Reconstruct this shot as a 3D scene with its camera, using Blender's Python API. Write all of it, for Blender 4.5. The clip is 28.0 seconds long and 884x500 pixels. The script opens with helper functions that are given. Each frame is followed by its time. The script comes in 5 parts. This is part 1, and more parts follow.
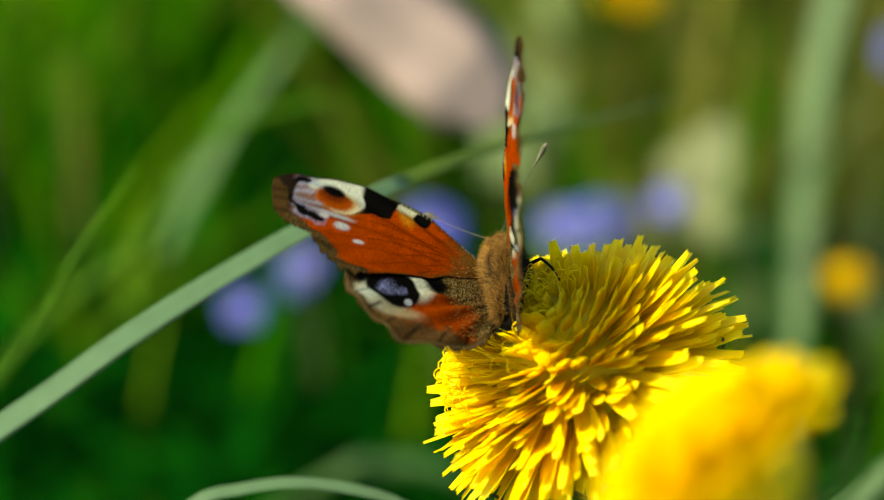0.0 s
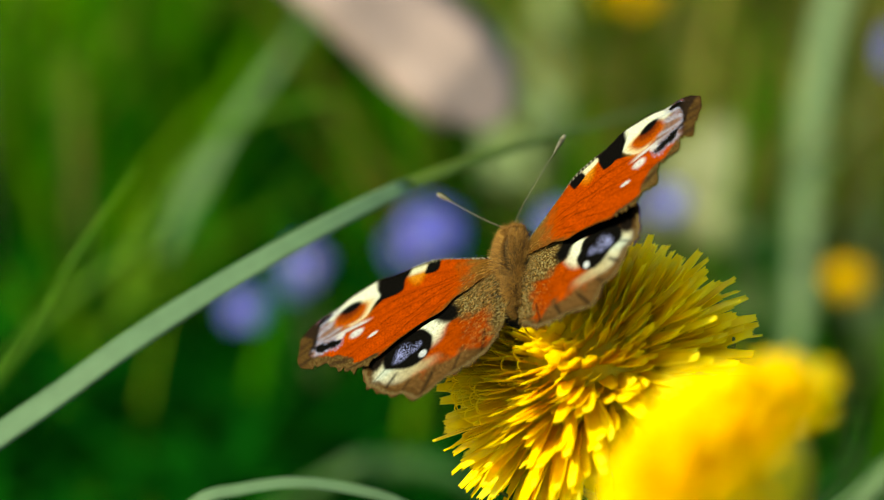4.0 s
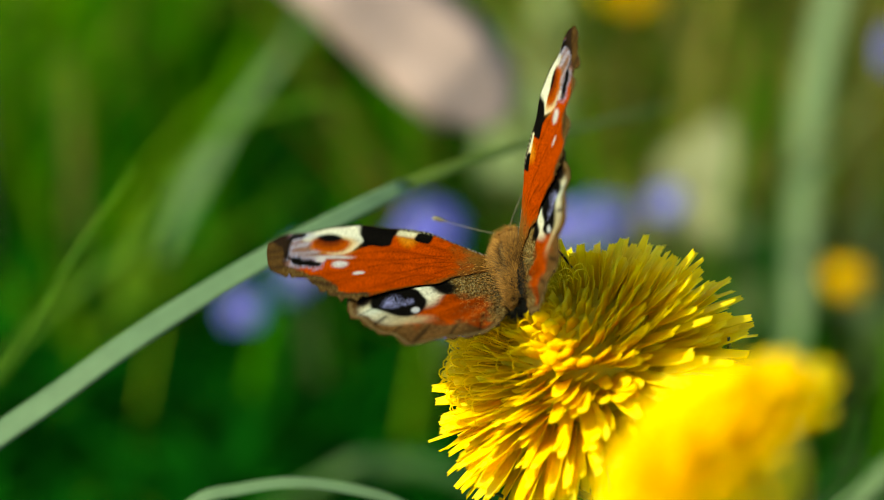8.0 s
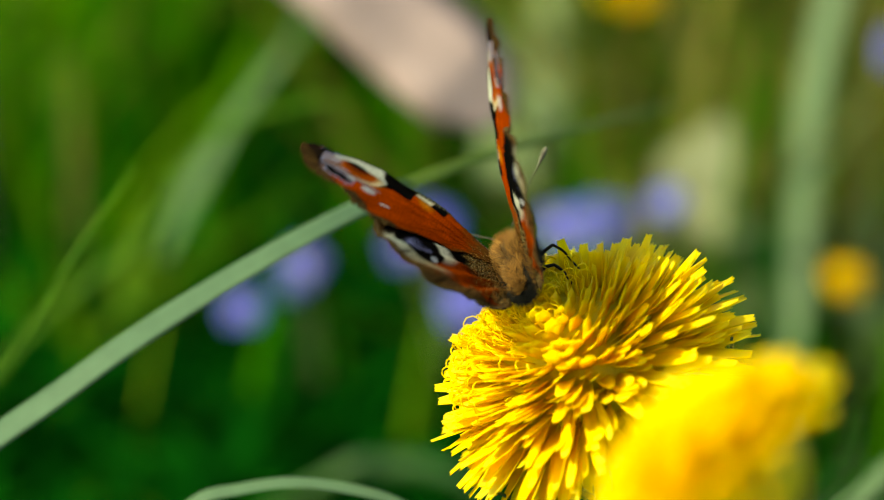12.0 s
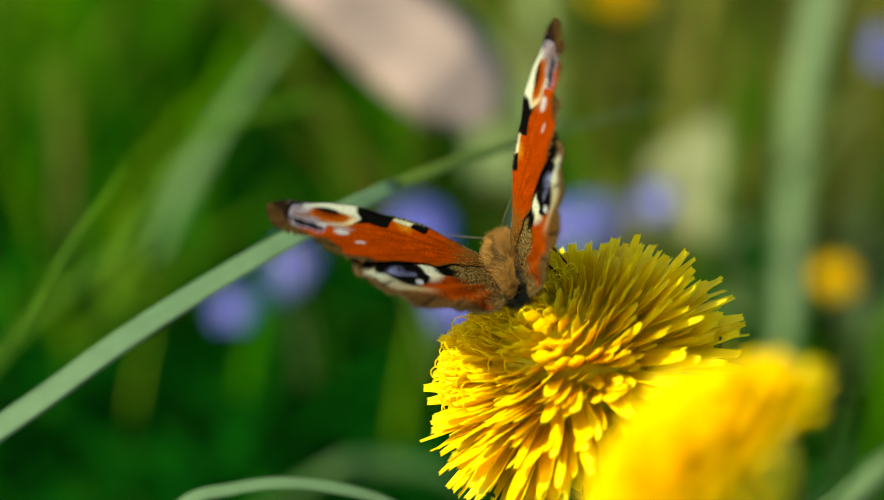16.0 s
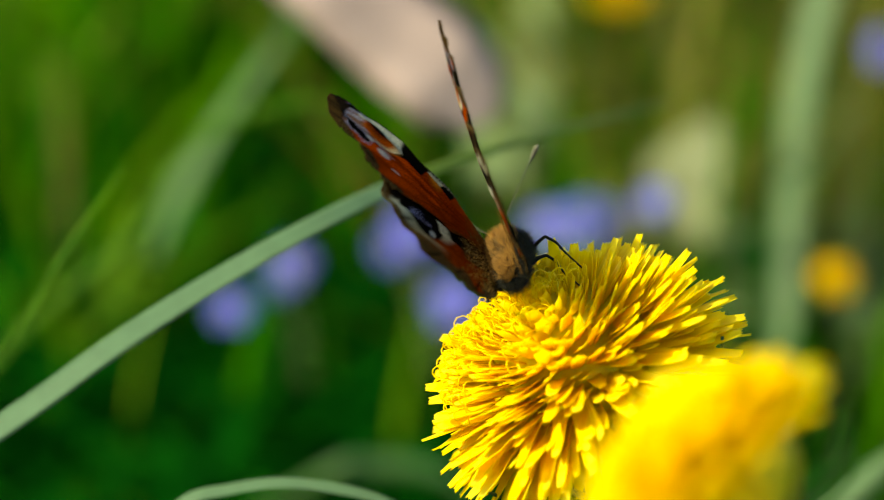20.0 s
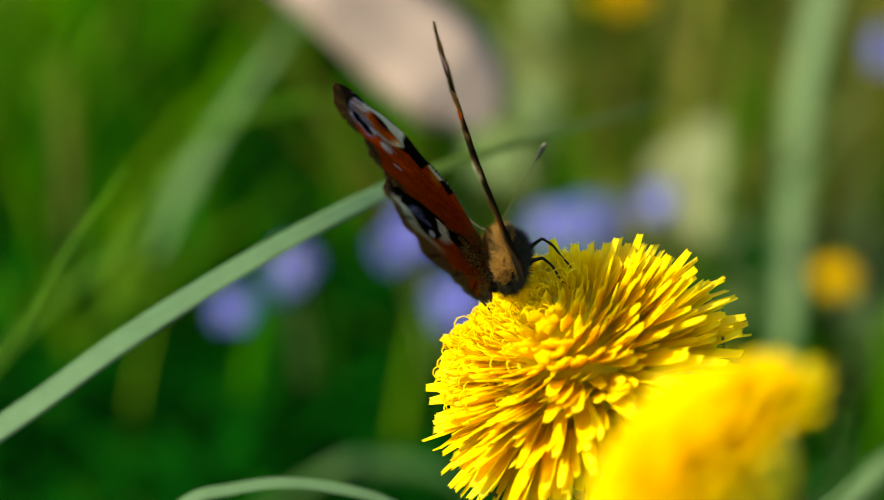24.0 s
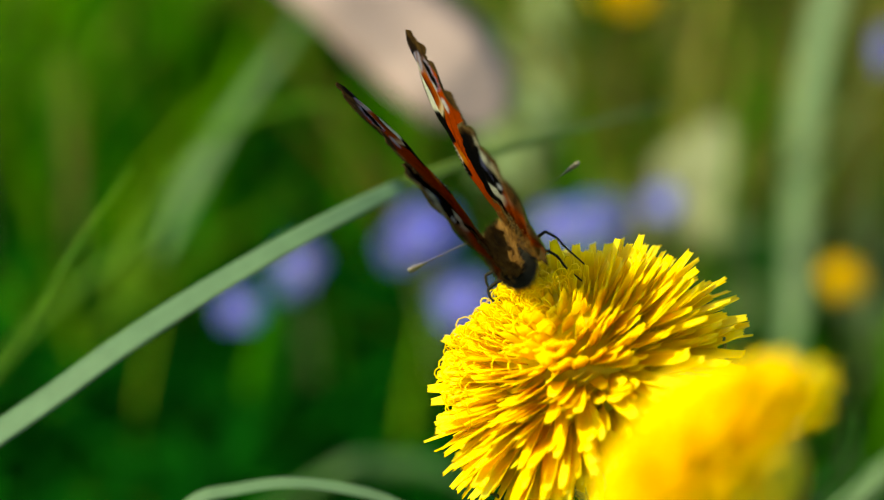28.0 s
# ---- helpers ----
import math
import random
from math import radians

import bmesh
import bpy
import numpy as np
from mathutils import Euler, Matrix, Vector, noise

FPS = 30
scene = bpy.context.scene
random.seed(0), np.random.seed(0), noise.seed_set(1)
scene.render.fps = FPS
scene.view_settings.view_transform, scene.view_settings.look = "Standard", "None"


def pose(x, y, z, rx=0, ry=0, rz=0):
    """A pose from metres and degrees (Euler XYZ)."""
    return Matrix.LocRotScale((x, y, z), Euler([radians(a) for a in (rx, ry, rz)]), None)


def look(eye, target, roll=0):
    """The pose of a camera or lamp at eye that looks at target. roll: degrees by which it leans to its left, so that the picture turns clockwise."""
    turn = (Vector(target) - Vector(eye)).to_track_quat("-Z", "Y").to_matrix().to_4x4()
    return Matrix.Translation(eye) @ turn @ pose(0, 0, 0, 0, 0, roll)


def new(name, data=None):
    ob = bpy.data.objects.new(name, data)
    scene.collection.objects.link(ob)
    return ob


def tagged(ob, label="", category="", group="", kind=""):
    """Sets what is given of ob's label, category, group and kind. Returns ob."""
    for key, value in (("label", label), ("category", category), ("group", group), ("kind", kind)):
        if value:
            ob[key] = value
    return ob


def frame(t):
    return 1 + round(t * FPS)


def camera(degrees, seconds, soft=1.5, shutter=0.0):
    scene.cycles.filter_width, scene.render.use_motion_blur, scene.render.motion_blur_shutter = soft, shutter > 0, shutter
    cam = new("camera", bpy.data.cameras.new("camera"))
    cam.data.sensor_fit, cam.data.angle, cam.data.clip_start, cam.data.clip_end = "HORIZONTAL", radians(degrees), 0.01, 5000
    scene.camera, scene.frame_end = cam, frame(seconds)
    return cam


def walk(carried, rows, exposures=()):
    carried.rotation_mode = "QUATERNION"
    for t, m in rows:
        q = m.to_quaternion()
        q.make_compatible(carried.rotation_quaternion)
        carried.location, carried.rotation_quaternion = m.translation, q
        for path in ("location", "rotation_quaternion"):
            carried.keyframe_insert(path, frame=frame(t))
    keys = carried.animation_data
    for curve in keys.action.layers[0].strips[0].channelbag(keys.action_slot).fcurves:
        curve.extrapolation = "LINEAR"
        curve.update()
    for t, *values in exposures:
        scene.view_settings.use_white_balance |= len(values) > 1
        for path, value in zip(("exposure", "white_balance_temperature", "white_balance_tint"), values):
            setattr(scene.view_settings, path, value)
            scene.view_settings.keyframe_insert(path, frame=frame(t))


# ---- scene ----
EYE = Vector((0.00000, -0.32570, 0.36854))
cam = camera(18.0, 28.0, soft=0.8, shutter=0.5)
cam.data.dof.use_dof, cam.data.dof.focus_distance, cam.data.dof.aperture_fstop = True, 0.343, 12.0
# a tripod head that creeps by a fraction of a degree
walk(cam, [(t, look(EYE, EYE + Vector((math.tan(radians(turn)), 0.93969, -0.34202)))) for t, turn in [
    (0.0, -0.023), (3.5, -0.035), (5.5, -0.023), (8.0, -0.000), (12.5, -0.000), (14.5, 0.081), (15.0, 0.127), (15.5, 0.174), (16.0, 0.208), (17.0, 0.231), (21.5, 0.231), (23.5, 0.197), (25.0, 0.185), (26.0, 0.162), (27.0, 0.127), (28.0, 0.069),
]], exposures=[(0.0, 1.08, 9700, -25), (28.0, 1.08, 9700, -25)])

# ---- daylight: a high sun to the left ----
SUN_WAY = Vector((-0.80, -0.30, 0.80)).normalized()
world = bpy.data.worlds.new("sky")
scene.world = world
world.use_nodes = True
sky = world.node_tree.nodes.new("ShaderNodeTexSky")
sky.sky_type, sky.sun_disc = "NISHITA", False
sky.sun_elevation, sky.sun_rotation = math.asin(SUN_WAY.z), math.atan2(SUN_WAY.x, SUN_WAY.y)
sky_light = world.node_tree.nodes["Background"]
sky_light.inputs["Strength"].default_value = 0.19
world.node_tree.links.new(sky.outputs[0], sky_light.inputs[0])
sun = new("sun", bpy.data.lights.new("sun", "SUN"))
sun.data.energy, sun.data.angle, sun.data.color = 4.3, radians(0.53), (1.0, 0.95, 0.87)
sun.matrix_world = look(SUN_WAY * 5, (0, 0, 0))

MM = 0.001


# ---- materials ----
def material(name, rough=0.6, bump=0.0, bump_scale=900.0, specular=0.3):
    m = bpy.data.materials.new(name)
    m.use_nodes = True
    nodes, links = m.node_tree.nodes, m.node_tree.links
    shader = nodes["Principled BSDF"]
    shader.inputs["Roughness"].default_value = rough
    shader.inputs["Specular IOR Level"].default_value = specular
    if bump:
        where = nodes.new("ShaderNodeTexCoord")
        grain = nodes.new("ShaderNodeTexNoise")
        grain.inputs["Scale"].default_value = bump_scale
        relief = nodes.new("ShaderNodeBump")
        relief.inputs["Strength"].default_value = bump
        relief.inputs["Distance"].default_value = 0.0003
        links.new(where.outputs["Object"], grain.inputs["Vector"])
        links.new(grain.outputs[0], relief.inputs["Height"])
        links.new(relief.outputs[0], shader.inputs["Normal"])
    return m, nodes, links, shader


def ramp(nodes, links, source, stops):
    r = nodes.new("ShaderNodeValToRGB")
    while len(r.color_ramp.elements) < len(stops):
        r.color_ramp.elements.new(0.5)
    for e, (at, colour) in zip(r.color_ramp.elements, stops):
        e.position, e.color = at, (*colour, 1)
    links.new(source, r.inputs[0])
    return r.outputs[0]


def mixed(nodes, links, factor, a, b, how="MIX"):
    mix = nodes.new("ShaderNodeMix")
    mix.data_type, mix.blend_type = "RGBA", how
    for value, socket in ((factor, mix.inputs[0]), (a, mix.inputs[6]), (b, mix.inputs[7])):
        if isinstance(value, bpy.types.NodeSocket):
            links.new(value, socket)
        else:
            socket.default_value = value
    return mix.outputs[2]


def thin(m, nodes, links, shader, colour, share, tint=(1, 1, 1)):
    """Lets part of the light through, as petals and blades do."""
    glow = nodes.new("ShaderNodeBsdfTranslucent")
    if tint != (1, 1, 1):
        colour = mixed(nodes, links, 1.0, colour, (*tint, 1), "MULTIPLY")
    links.new(colour, glow.inputs["Color"])
    blend = nodes.new("ShaderNodeMixShader")
    blend.inputs[0].default_value = share
    links.new(shader.outputs[0], blend.inputs[1])
    links.new(glow.outputs[0], blend.inputs[2])
    links.new(blend.outputs[0], nodes["Material Output"].inputs["Surface"])


def plant(name, stops, by="OBJECT", share=0.35, rough=0.5, blotch=160.0, tint=(1, 1, 1), streak=0.25, specular=0.3):
    m, nodes, links, shader = material(name, rough, 0.35, 1400.0, specular)
    if by == "OBJECT":
        seed = nodes.new("ShaderNodeObjectInfo").outputs["Random"]
    else:
        seed = nodes.new("ShaderNodeNewGeometry").outputs["Random Per Island"]
    tone = ramp(nodes, links, seed, stops)
    where = nodes.new("ShaderNodeTexCoord")
    patch = nodes.new("ShaderNodeTexNoise")
    patch.inputs["Scale"].default_value = blotch
    patch.inputs["Detail"].default_value = 5.0
    links.new(where.outputs["Object"], patch.inputs["Vector"])
    stain = ramp(nodes, links, patch.outputs[0], [(0.3, (1 - streak,) * 3), (0.7, (1 + streak * 0.4,) * 3)])
    colour = mixed(nodes, links, 1.0, tone, stain, "MULTIPLY")
    links.new(colour, shader.inputs["Base Color"])
    thin(m, nodes, links, shader, colour, share, tint)
    return m


PETAL = plant("yellow_petal", [(0.0, (0.975, 0.72, 0.05)), (0.5, (0.98, 0.76, 0.06)), (1.0, (0.985, 0.80, 0.08))], share=0.66, blotch=420.0, streak=0.10, specular=0.15)
PETAL_MASS = plant("yellow_petal_mass", [(0.0, (0.975, 0.72, 0.05)), (0.5, (0.98, 0.76, 0.06)), (1.0, (0.985, 0.80, 0.08))], by="ISLAND", share=0.66, blotch=420.0, streak=0.10, specular=0.15)
STYLE = plant("golden_style", [(0.0, (0.97, 0.69, 0.03)), (1.0, (0.98, 0.78, 0.045))], by="ISLAND", share=0.55, streak=0.1)
GREEN_STEM = plant("pale_stem", [(0.0, (0.16, 0.24, 0.07)), (1.0, (0.22, 0.27, 0.10))], share=0.15)
BRACT = plant("bract", [(0.0, (0.035, 0.065, 0.02)), (1.0, (0.06, 0.09, 0.03))], share=0.2)
GREY_BLADE = plant("blue_green_blade", [(0.0, (0.072, 0.115, 0.072)), (1.0, (0.085, 0.135, 0.082))], share=0.25, streak=0.1, blotch=300.0, rough=0.55, specular=0.12)
LIME_BLADE = plant("lime_blade", [(0.0, (0.065, 0.145, 0.010)), (1.0, (0.08, 0.17, 0.014))], share=0.4, specular=0.08)
OLIVE_BLADE = plant("olive_blade", [(0.0, (0.085, 0.125, 0.02)), (1.0, (0.095, 0.135, 0.025))], share=0.4, specular=0.08)
MID_LEAF = plant("mid_leaf", [(0.0, (0.052, 0.11, 0.03)), (1.0, (0.062, 0.12, 0.035))], share=0.35)
SOFT_LEAF = plant("soft_green_leaf", [(0.0, (0.075, 0.125, 0.052)), (1.0, (0.09, 0.14, 0.06))], share=0.35)
DRY_LEAF = plant("dry_leaf", [(0.0, (0.225, 0.150, 0.160)), (1.0, (0.255, 0.170, 0.182))], share=0.2, rough=0.7, blotch=90.0)
SAGE_LEAF = plant("sage_leaf", [(0.0, (0.14, 0.185, 0.08)), (1.0, (0.16, 0.205, 0.095))], share=0.35)
STRAW = plant("straw", [(0.0, (0.16, 0.16, 0.09)), (1.0, (0.18, 0.175, 0.10))], share=0.25, rough=0.7)
BLUE = plant("blue_petal", [(0.0, (0.055, 0.052, 0.32)), (1.0, (0.12, 0.115, 0.62))], share=0.35)
WHITE_EYE = plant("white_eye", [(0.0, (0.75, 0.75, 0.7)), (1.0, (0.8, 0.8, 0.74))], share=0.2)
GRASS = plant("meadow_grass", [(0.0, (0.004, 0.042, 0.003)), (0.4, (0.010, 0.085, 0.004)), (0.7, (0.036, 0.14, 0.005)), (0.92, (0.11, 0.20, 0.012)), (1.0, (0.22, 0.20, 0.05))], by="ISLAND", share=0.45, tint=(1.0, 1.0, 0.35), rough=0.7, specular=0.0)
# near-black greens: the shade low in the grass, put into leaf colour
SHADE_LEAF = plant("shade_leaf", [(0.0, (0.001, 0.012, 0.002)), (0.5, (0.003, 0.036, 0.003)), (0.85, (0.005, 0.065, 0.005)), (1.0, (0.016, 0.12, 0.008))], by="ISLAND", share=0.3, rough=0.7, specular=0.0)
BROWN_GRASS = plant("withered_grass", [(0.0, (0.042, 0.062, 0.006)), (0.5, (0.105, 0.090, 0.013)), (1.0, (0.23, 0.19, 0.06))], by="ISLAND", share=0.45, rough=0.8, specular=0.0)
LIME_GRASS = plant("lime_grass", [(0.0, (0.02, 0.10, 0.004)), (0.55, (0.07, 0.19, 0.007)), (1.0, (0.25, 0.34, 0.05))], by="ISLAND", share=0.5, rough=0.8, specular=0.0)

SOIL, n, k, s = material("soil", 0.95, 0.8, 60.0, 0.1)
where = n.new("ShaderNodeTexCoord")
clods = n.new("ShaderNodeTexNoise")
clods.inputs["Scale"].default_value, clods.inputs["Detail"].default_value = 14.0, 8.0
k.new(where.outputs["Object"], clods.inputs["Vector"])
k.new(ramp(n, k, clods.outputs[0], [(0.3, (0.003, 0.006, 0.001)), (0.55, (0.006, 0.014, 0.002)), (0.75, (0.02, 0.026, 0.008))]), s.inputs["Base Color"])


def painted(name, rough, specular, share):
    m, nodes, links, shader = material(name, rough, 0.25, 5200.0, specular)
    paint = nodes.new("ShaderNodeVertexColor")
    paint.layer_name = "scales"
    where = nodes.new("ShaderNodeTexCoord")
    dust = nodes.new("ShaderNodeTexNoise")
    dust.inputs["Scale"].default_value, dust.inputs["Detail"].default_value = 3800.0, 3.0
    links.new(where.outputs["Object"], dust.inputs["Vector"])
    speck = ramp(nodes, links, dust.outputs[0], [(0.3, (0.20, 0.20, 0.20)), (0.65, (0.40, 0.40, 0.40))])
    colour = mixed(nodes, links, 1.0, paint.outputs[0], speck, "MULTIPLY")
    links.new(colour, shader.inputs["Base Color"])
    if share:
        thin(m, nodes, links, shader, colour, share)
    return m


WING_TOP = painted("wing_scales", 0.75, 0.0, 0.0)
WING_UNDER = painted("wing_underside_scales", 0.85, 0.0, 0.0)
FUR = plant("tawny_fur", [(0.0, (0.06, 0.022, 0.003)), (0.5, (0.17, 0.068, 0.008)), (1.0, (0.36, 0.18, 0.04))], by="ISLAND", share=0.15, rough=0.7)
BROWN_FUR = plant("brown_fur", [(0.0, (0.03, 0.015, 0.006)), (0.6, (0.09, 0.045, 0.014)), (1.0, (0.22, 0.11, 0.03))], by="ISLAND", share=0.1, rough=0.7)
DARK_FUR = plant("black_fur", [(0.0, (0.006, 0.005, 0.004)), (1.0, (0.018, 0.013, 0.010))], by="ISLAND", share=0.05, rough=0.7)
HIDE = plant("body_hide", [(0.0, (0.15, 0.07, 0.02)), (1.0, (0.17, 0.08, 0.022))], share=0.0, rough=0.8, blotch=900.0, streak=0.5)
BLACK_HIDE = plant("black_hide", [(0.0, (0.010, 0.008, 0.007)), (1.0, (0.014, 0.011, 0.009))], share=0.0, rough=0.7, specular=0.1)
FEELER = plant("antenna_hide", [(0.0, (0.06, 0.045, 0.03)), (1.0, (0.075, 0.055, 0.04))], share=0.0)
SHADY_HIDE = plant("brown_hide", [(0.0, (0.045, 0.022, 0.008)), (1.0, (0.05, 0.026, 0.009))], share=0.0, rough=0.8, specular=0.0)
CLUB = plant("pale_club", [(0.0, (0.15, 0.12, 0.09)), (1.0, (0.17, 0.135, 0.10))], share=0.0)


# ---- building helpers ----
def part(name, bm, mat, parent, label=""):
    mesh = bpy.data.meshes.new(name)
    bm.to_mesh(mesh)
    bm.free()
    for face in mesh.polygons:
        face.use_smooth = True
    mesh.materials.append(mat)
    ob = new(name, mesh)
    ob.parent = parent
    return tagged(ob, label)


def thing(name, m, label, category, group="", kind=""):
    ob = new(name)
    ob.matrix_world = m
    return tagged(ob, label, category, group, kind)


def spline(points, steps):
    """A smooth run through the points, with the fraction along it."""
    pts = [Vector(p) for p in points]
    pts = [2 * pts[0] - pts[1]] + pts + [2 * pts[-1] - pts[-2]]
    out = []
    for i in range(1, len(pts) - 2):
        a, b, c, d = pts[i - 1:i + 3]
        for j in range(steps):
            u = j / steps
            out.append(0.5 * (2 * b + (c - a) * u + (2 * a - 5 * b + 4 * c - d) * u * u + (3 * b - 3 * c + d - a) * u ** 3))
    out.append(pts[-2])
    return out


def tube(bm, line, radii, sides=8):
    rings = []
    last = len(line) - 1
    side = None
    for i, p in enumerate(line):
        way = (line[min(i + 1, last)] - line[max(i - 1, 0)]).normalized()
        if side is None:
            side = way.orthogonal().normalized()
        side = (side - way * side.dot(way)).normalized()
        up = way.cross(side)
        r = radii(i / last)
        rings.append([bm.verts.new(p + (side * math.cos(a) + up * math.sin(a)) * r) for a in (math.tau * j / sides for j in range(sides))])
    for a, b in zip(rings, rings[1:]):
        for j in range(sides):
            bm.faces.new((a[j], a[(j + 1) % sides], b[(j + 1) % sides], b[j]))
    bm.faces.new(list(reversed(rings[0])))
    bm.faces.new(rings[-1])


def blade(bm, line, width, across, fold=0.25, thick=0.0003):
    """A grass blade: a folded ribbon with a rib below, along the line; across is the way its flat face runs."""
    last = len(line) - 1
    rows = []
    for i, p in enumerate(line):
        way = (line[min(i + 1, last)] - line[max(i - 1, 0)]).normalized()
        side = (across - way * across.dot(way)).normalized()
        up = side.cross(way)
        w = width(i / last) / 2
        rows.append([bm.verts.new(q) for q in (p - side * w + up * w * fold, p - side * w * 0.5 + up * w * fold * 0.3, p, p + side * w * 0.5 + up * w * fold * 0.3,
                                               p + side * w + up * w * fold, p + side * w * 0.4 - up * thick, p - up * (thick + w * 0.12), p - side * w * 0.4 - up * thick)])
    for a, b in zip(rows, rows[1:]):
        for j in range(8):
            bm.faces.new((a[j], a[(j + 1) % 8], b[(j + 1) % 8], b[j]))
    bm.faces.new(rows[0])
    bm.faces.new(rows[-1])


def blob(bm, centre, radii, rings=10, sides=16, squeeze=None):
    """An ellipsoid along y, whose outline squeeze(v) may change, v from -1 to 1."""
    loops = []
    for i in range(1, rings):
        v = -math.cos(math.pi * i / rings)
        r = math.sqrt(1 - v * v) * (squeeze(v) if squeeze else 1)
        loops.append([bm.verts.new((centre[0] + radii[0] * r * math.cos(a), centre[1] + radii[1] * v, centre[2] + radii[2] * r * math.sin(a))) for a in (math.tau * j / sides for j in range(sides))])
    for a, b in zip(loops, loops[1:]):
        for j in range(sides):
            bm.faces.new((a[j], b[j], b[(j + 1) % sides], a[(j + 1) % sides]))
    for loop, v in ((loops[0], -1), (loops[-1], 1)):
        tip = bm.verts.new((centre[0], centre[1] + radii[1] * v, centre[2]))
        for j in range(sides):
            pair = (loop[j], loop[(j + 1) % sides])
            bm.faces.new((*(pair if v < 0 else pair[::-1]), tip))


# ---- the ground: one uneven sheet to the horizon ----
def build_ground():
    bm = bmesh.new()
    lines = [-900, -300, -90, -30, -10, -4, -2] + [i * 0.08 for i in range(-15, 16)] + [2, 4, 10, 30, 90, 300, 900]
    grid = []
    for y in lines:
        grid.append([bm.verts.new((x, y + 0.4, 0.006 * noise.noise(Vector((x * 7, y * 7, 0))) - 0.006 if abs(x) < 3 and abs(y) < 3 else -0.006)) for x in lines])
    for a, b in zip(grid, grid[1:]):
        for i in range(len(a) - 1):
            bm.faces.new((a[i], a[i + 1], b[i + 1], b[i]))
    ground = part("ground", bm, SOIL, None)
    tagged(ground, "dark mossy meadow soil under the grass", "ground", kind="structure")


build_ground()


# ---- dandelions ----
def floret_mesh(name, length, width, seed):
    """A strap-shaped floret along y, a tube at its foot and five teeth at its blunt tip."""
    rnd = random.Random(seed)
    bm = bmesh.new()
    tops, unders = [], []
    curl, twist, wave = rnd.uniform(-0.10, 0.20), rnd.uniform(-0.16, 0.16), rnd.uniform(0, 6)
    rows = 8
    for i in range(rows + 1):
        u = i / rows
        w = width * (0.42 + 0.58 * min(1, u * 2.0)) * (1 - 0.48 * max(0, (u - 0.74) / 0.26) ** 2)
        top, under = [], []
        for j in range(5):
            v = j / 4 - 0.5
            y = length * u
            if i == rows:
                y += length * (0.010 if j % 2 == 0 else -0.006)
            x = v * w
            cup = (0.30 * (1 - u) ** 2 + 0.05) * width * (4 * v * v)
            z = cup - curl * length * u * u + 0.012 * length * math.sin(wave + 4 * u) + 0.02 * width * (j % 2)
            a = twist * u
            x, z = x * math.cos(a) - cup * math.sin(a), z + x * math.sin(a)
            top.append(bm.verts.new((x, y, z)))
            under.append(bm.verts.new((x, y, z - 0.00010)))
        tops.append(top)
        unders.append(under)
    for i in range(rows):
        for j in range(4):
            bm.faces.new((tops[i][j], tops[i][j + 1], tops[i + 1][j + 1], tops[i + 1][j]))
            bm.faces.new((unders[i][j + 1], unders[i][j], unders[i + 1][j], unders[i + 1][j + 1]))
        for j, flip in ((0, 1), (4, 0)):
            q = (tops[i][j], unders[i][j], unders[i + 1][j], tops[i + 1][j])
            bm.faces.new(q if flip == 0 else q[::-1])
    for j in range(4):
        bm.faces.new((tops[rows][j], tops[rows][j + 1], unders[rows][j + 1], unders[rows][j]))
    mesh = bpy.data.meshes.new(name)
    bm.to_mesh(mesh)
    bm.free()
    for f in mesh.polygons:
        f.use_smooth = True
    mesh.materials.append(PETAL)
    return mesh


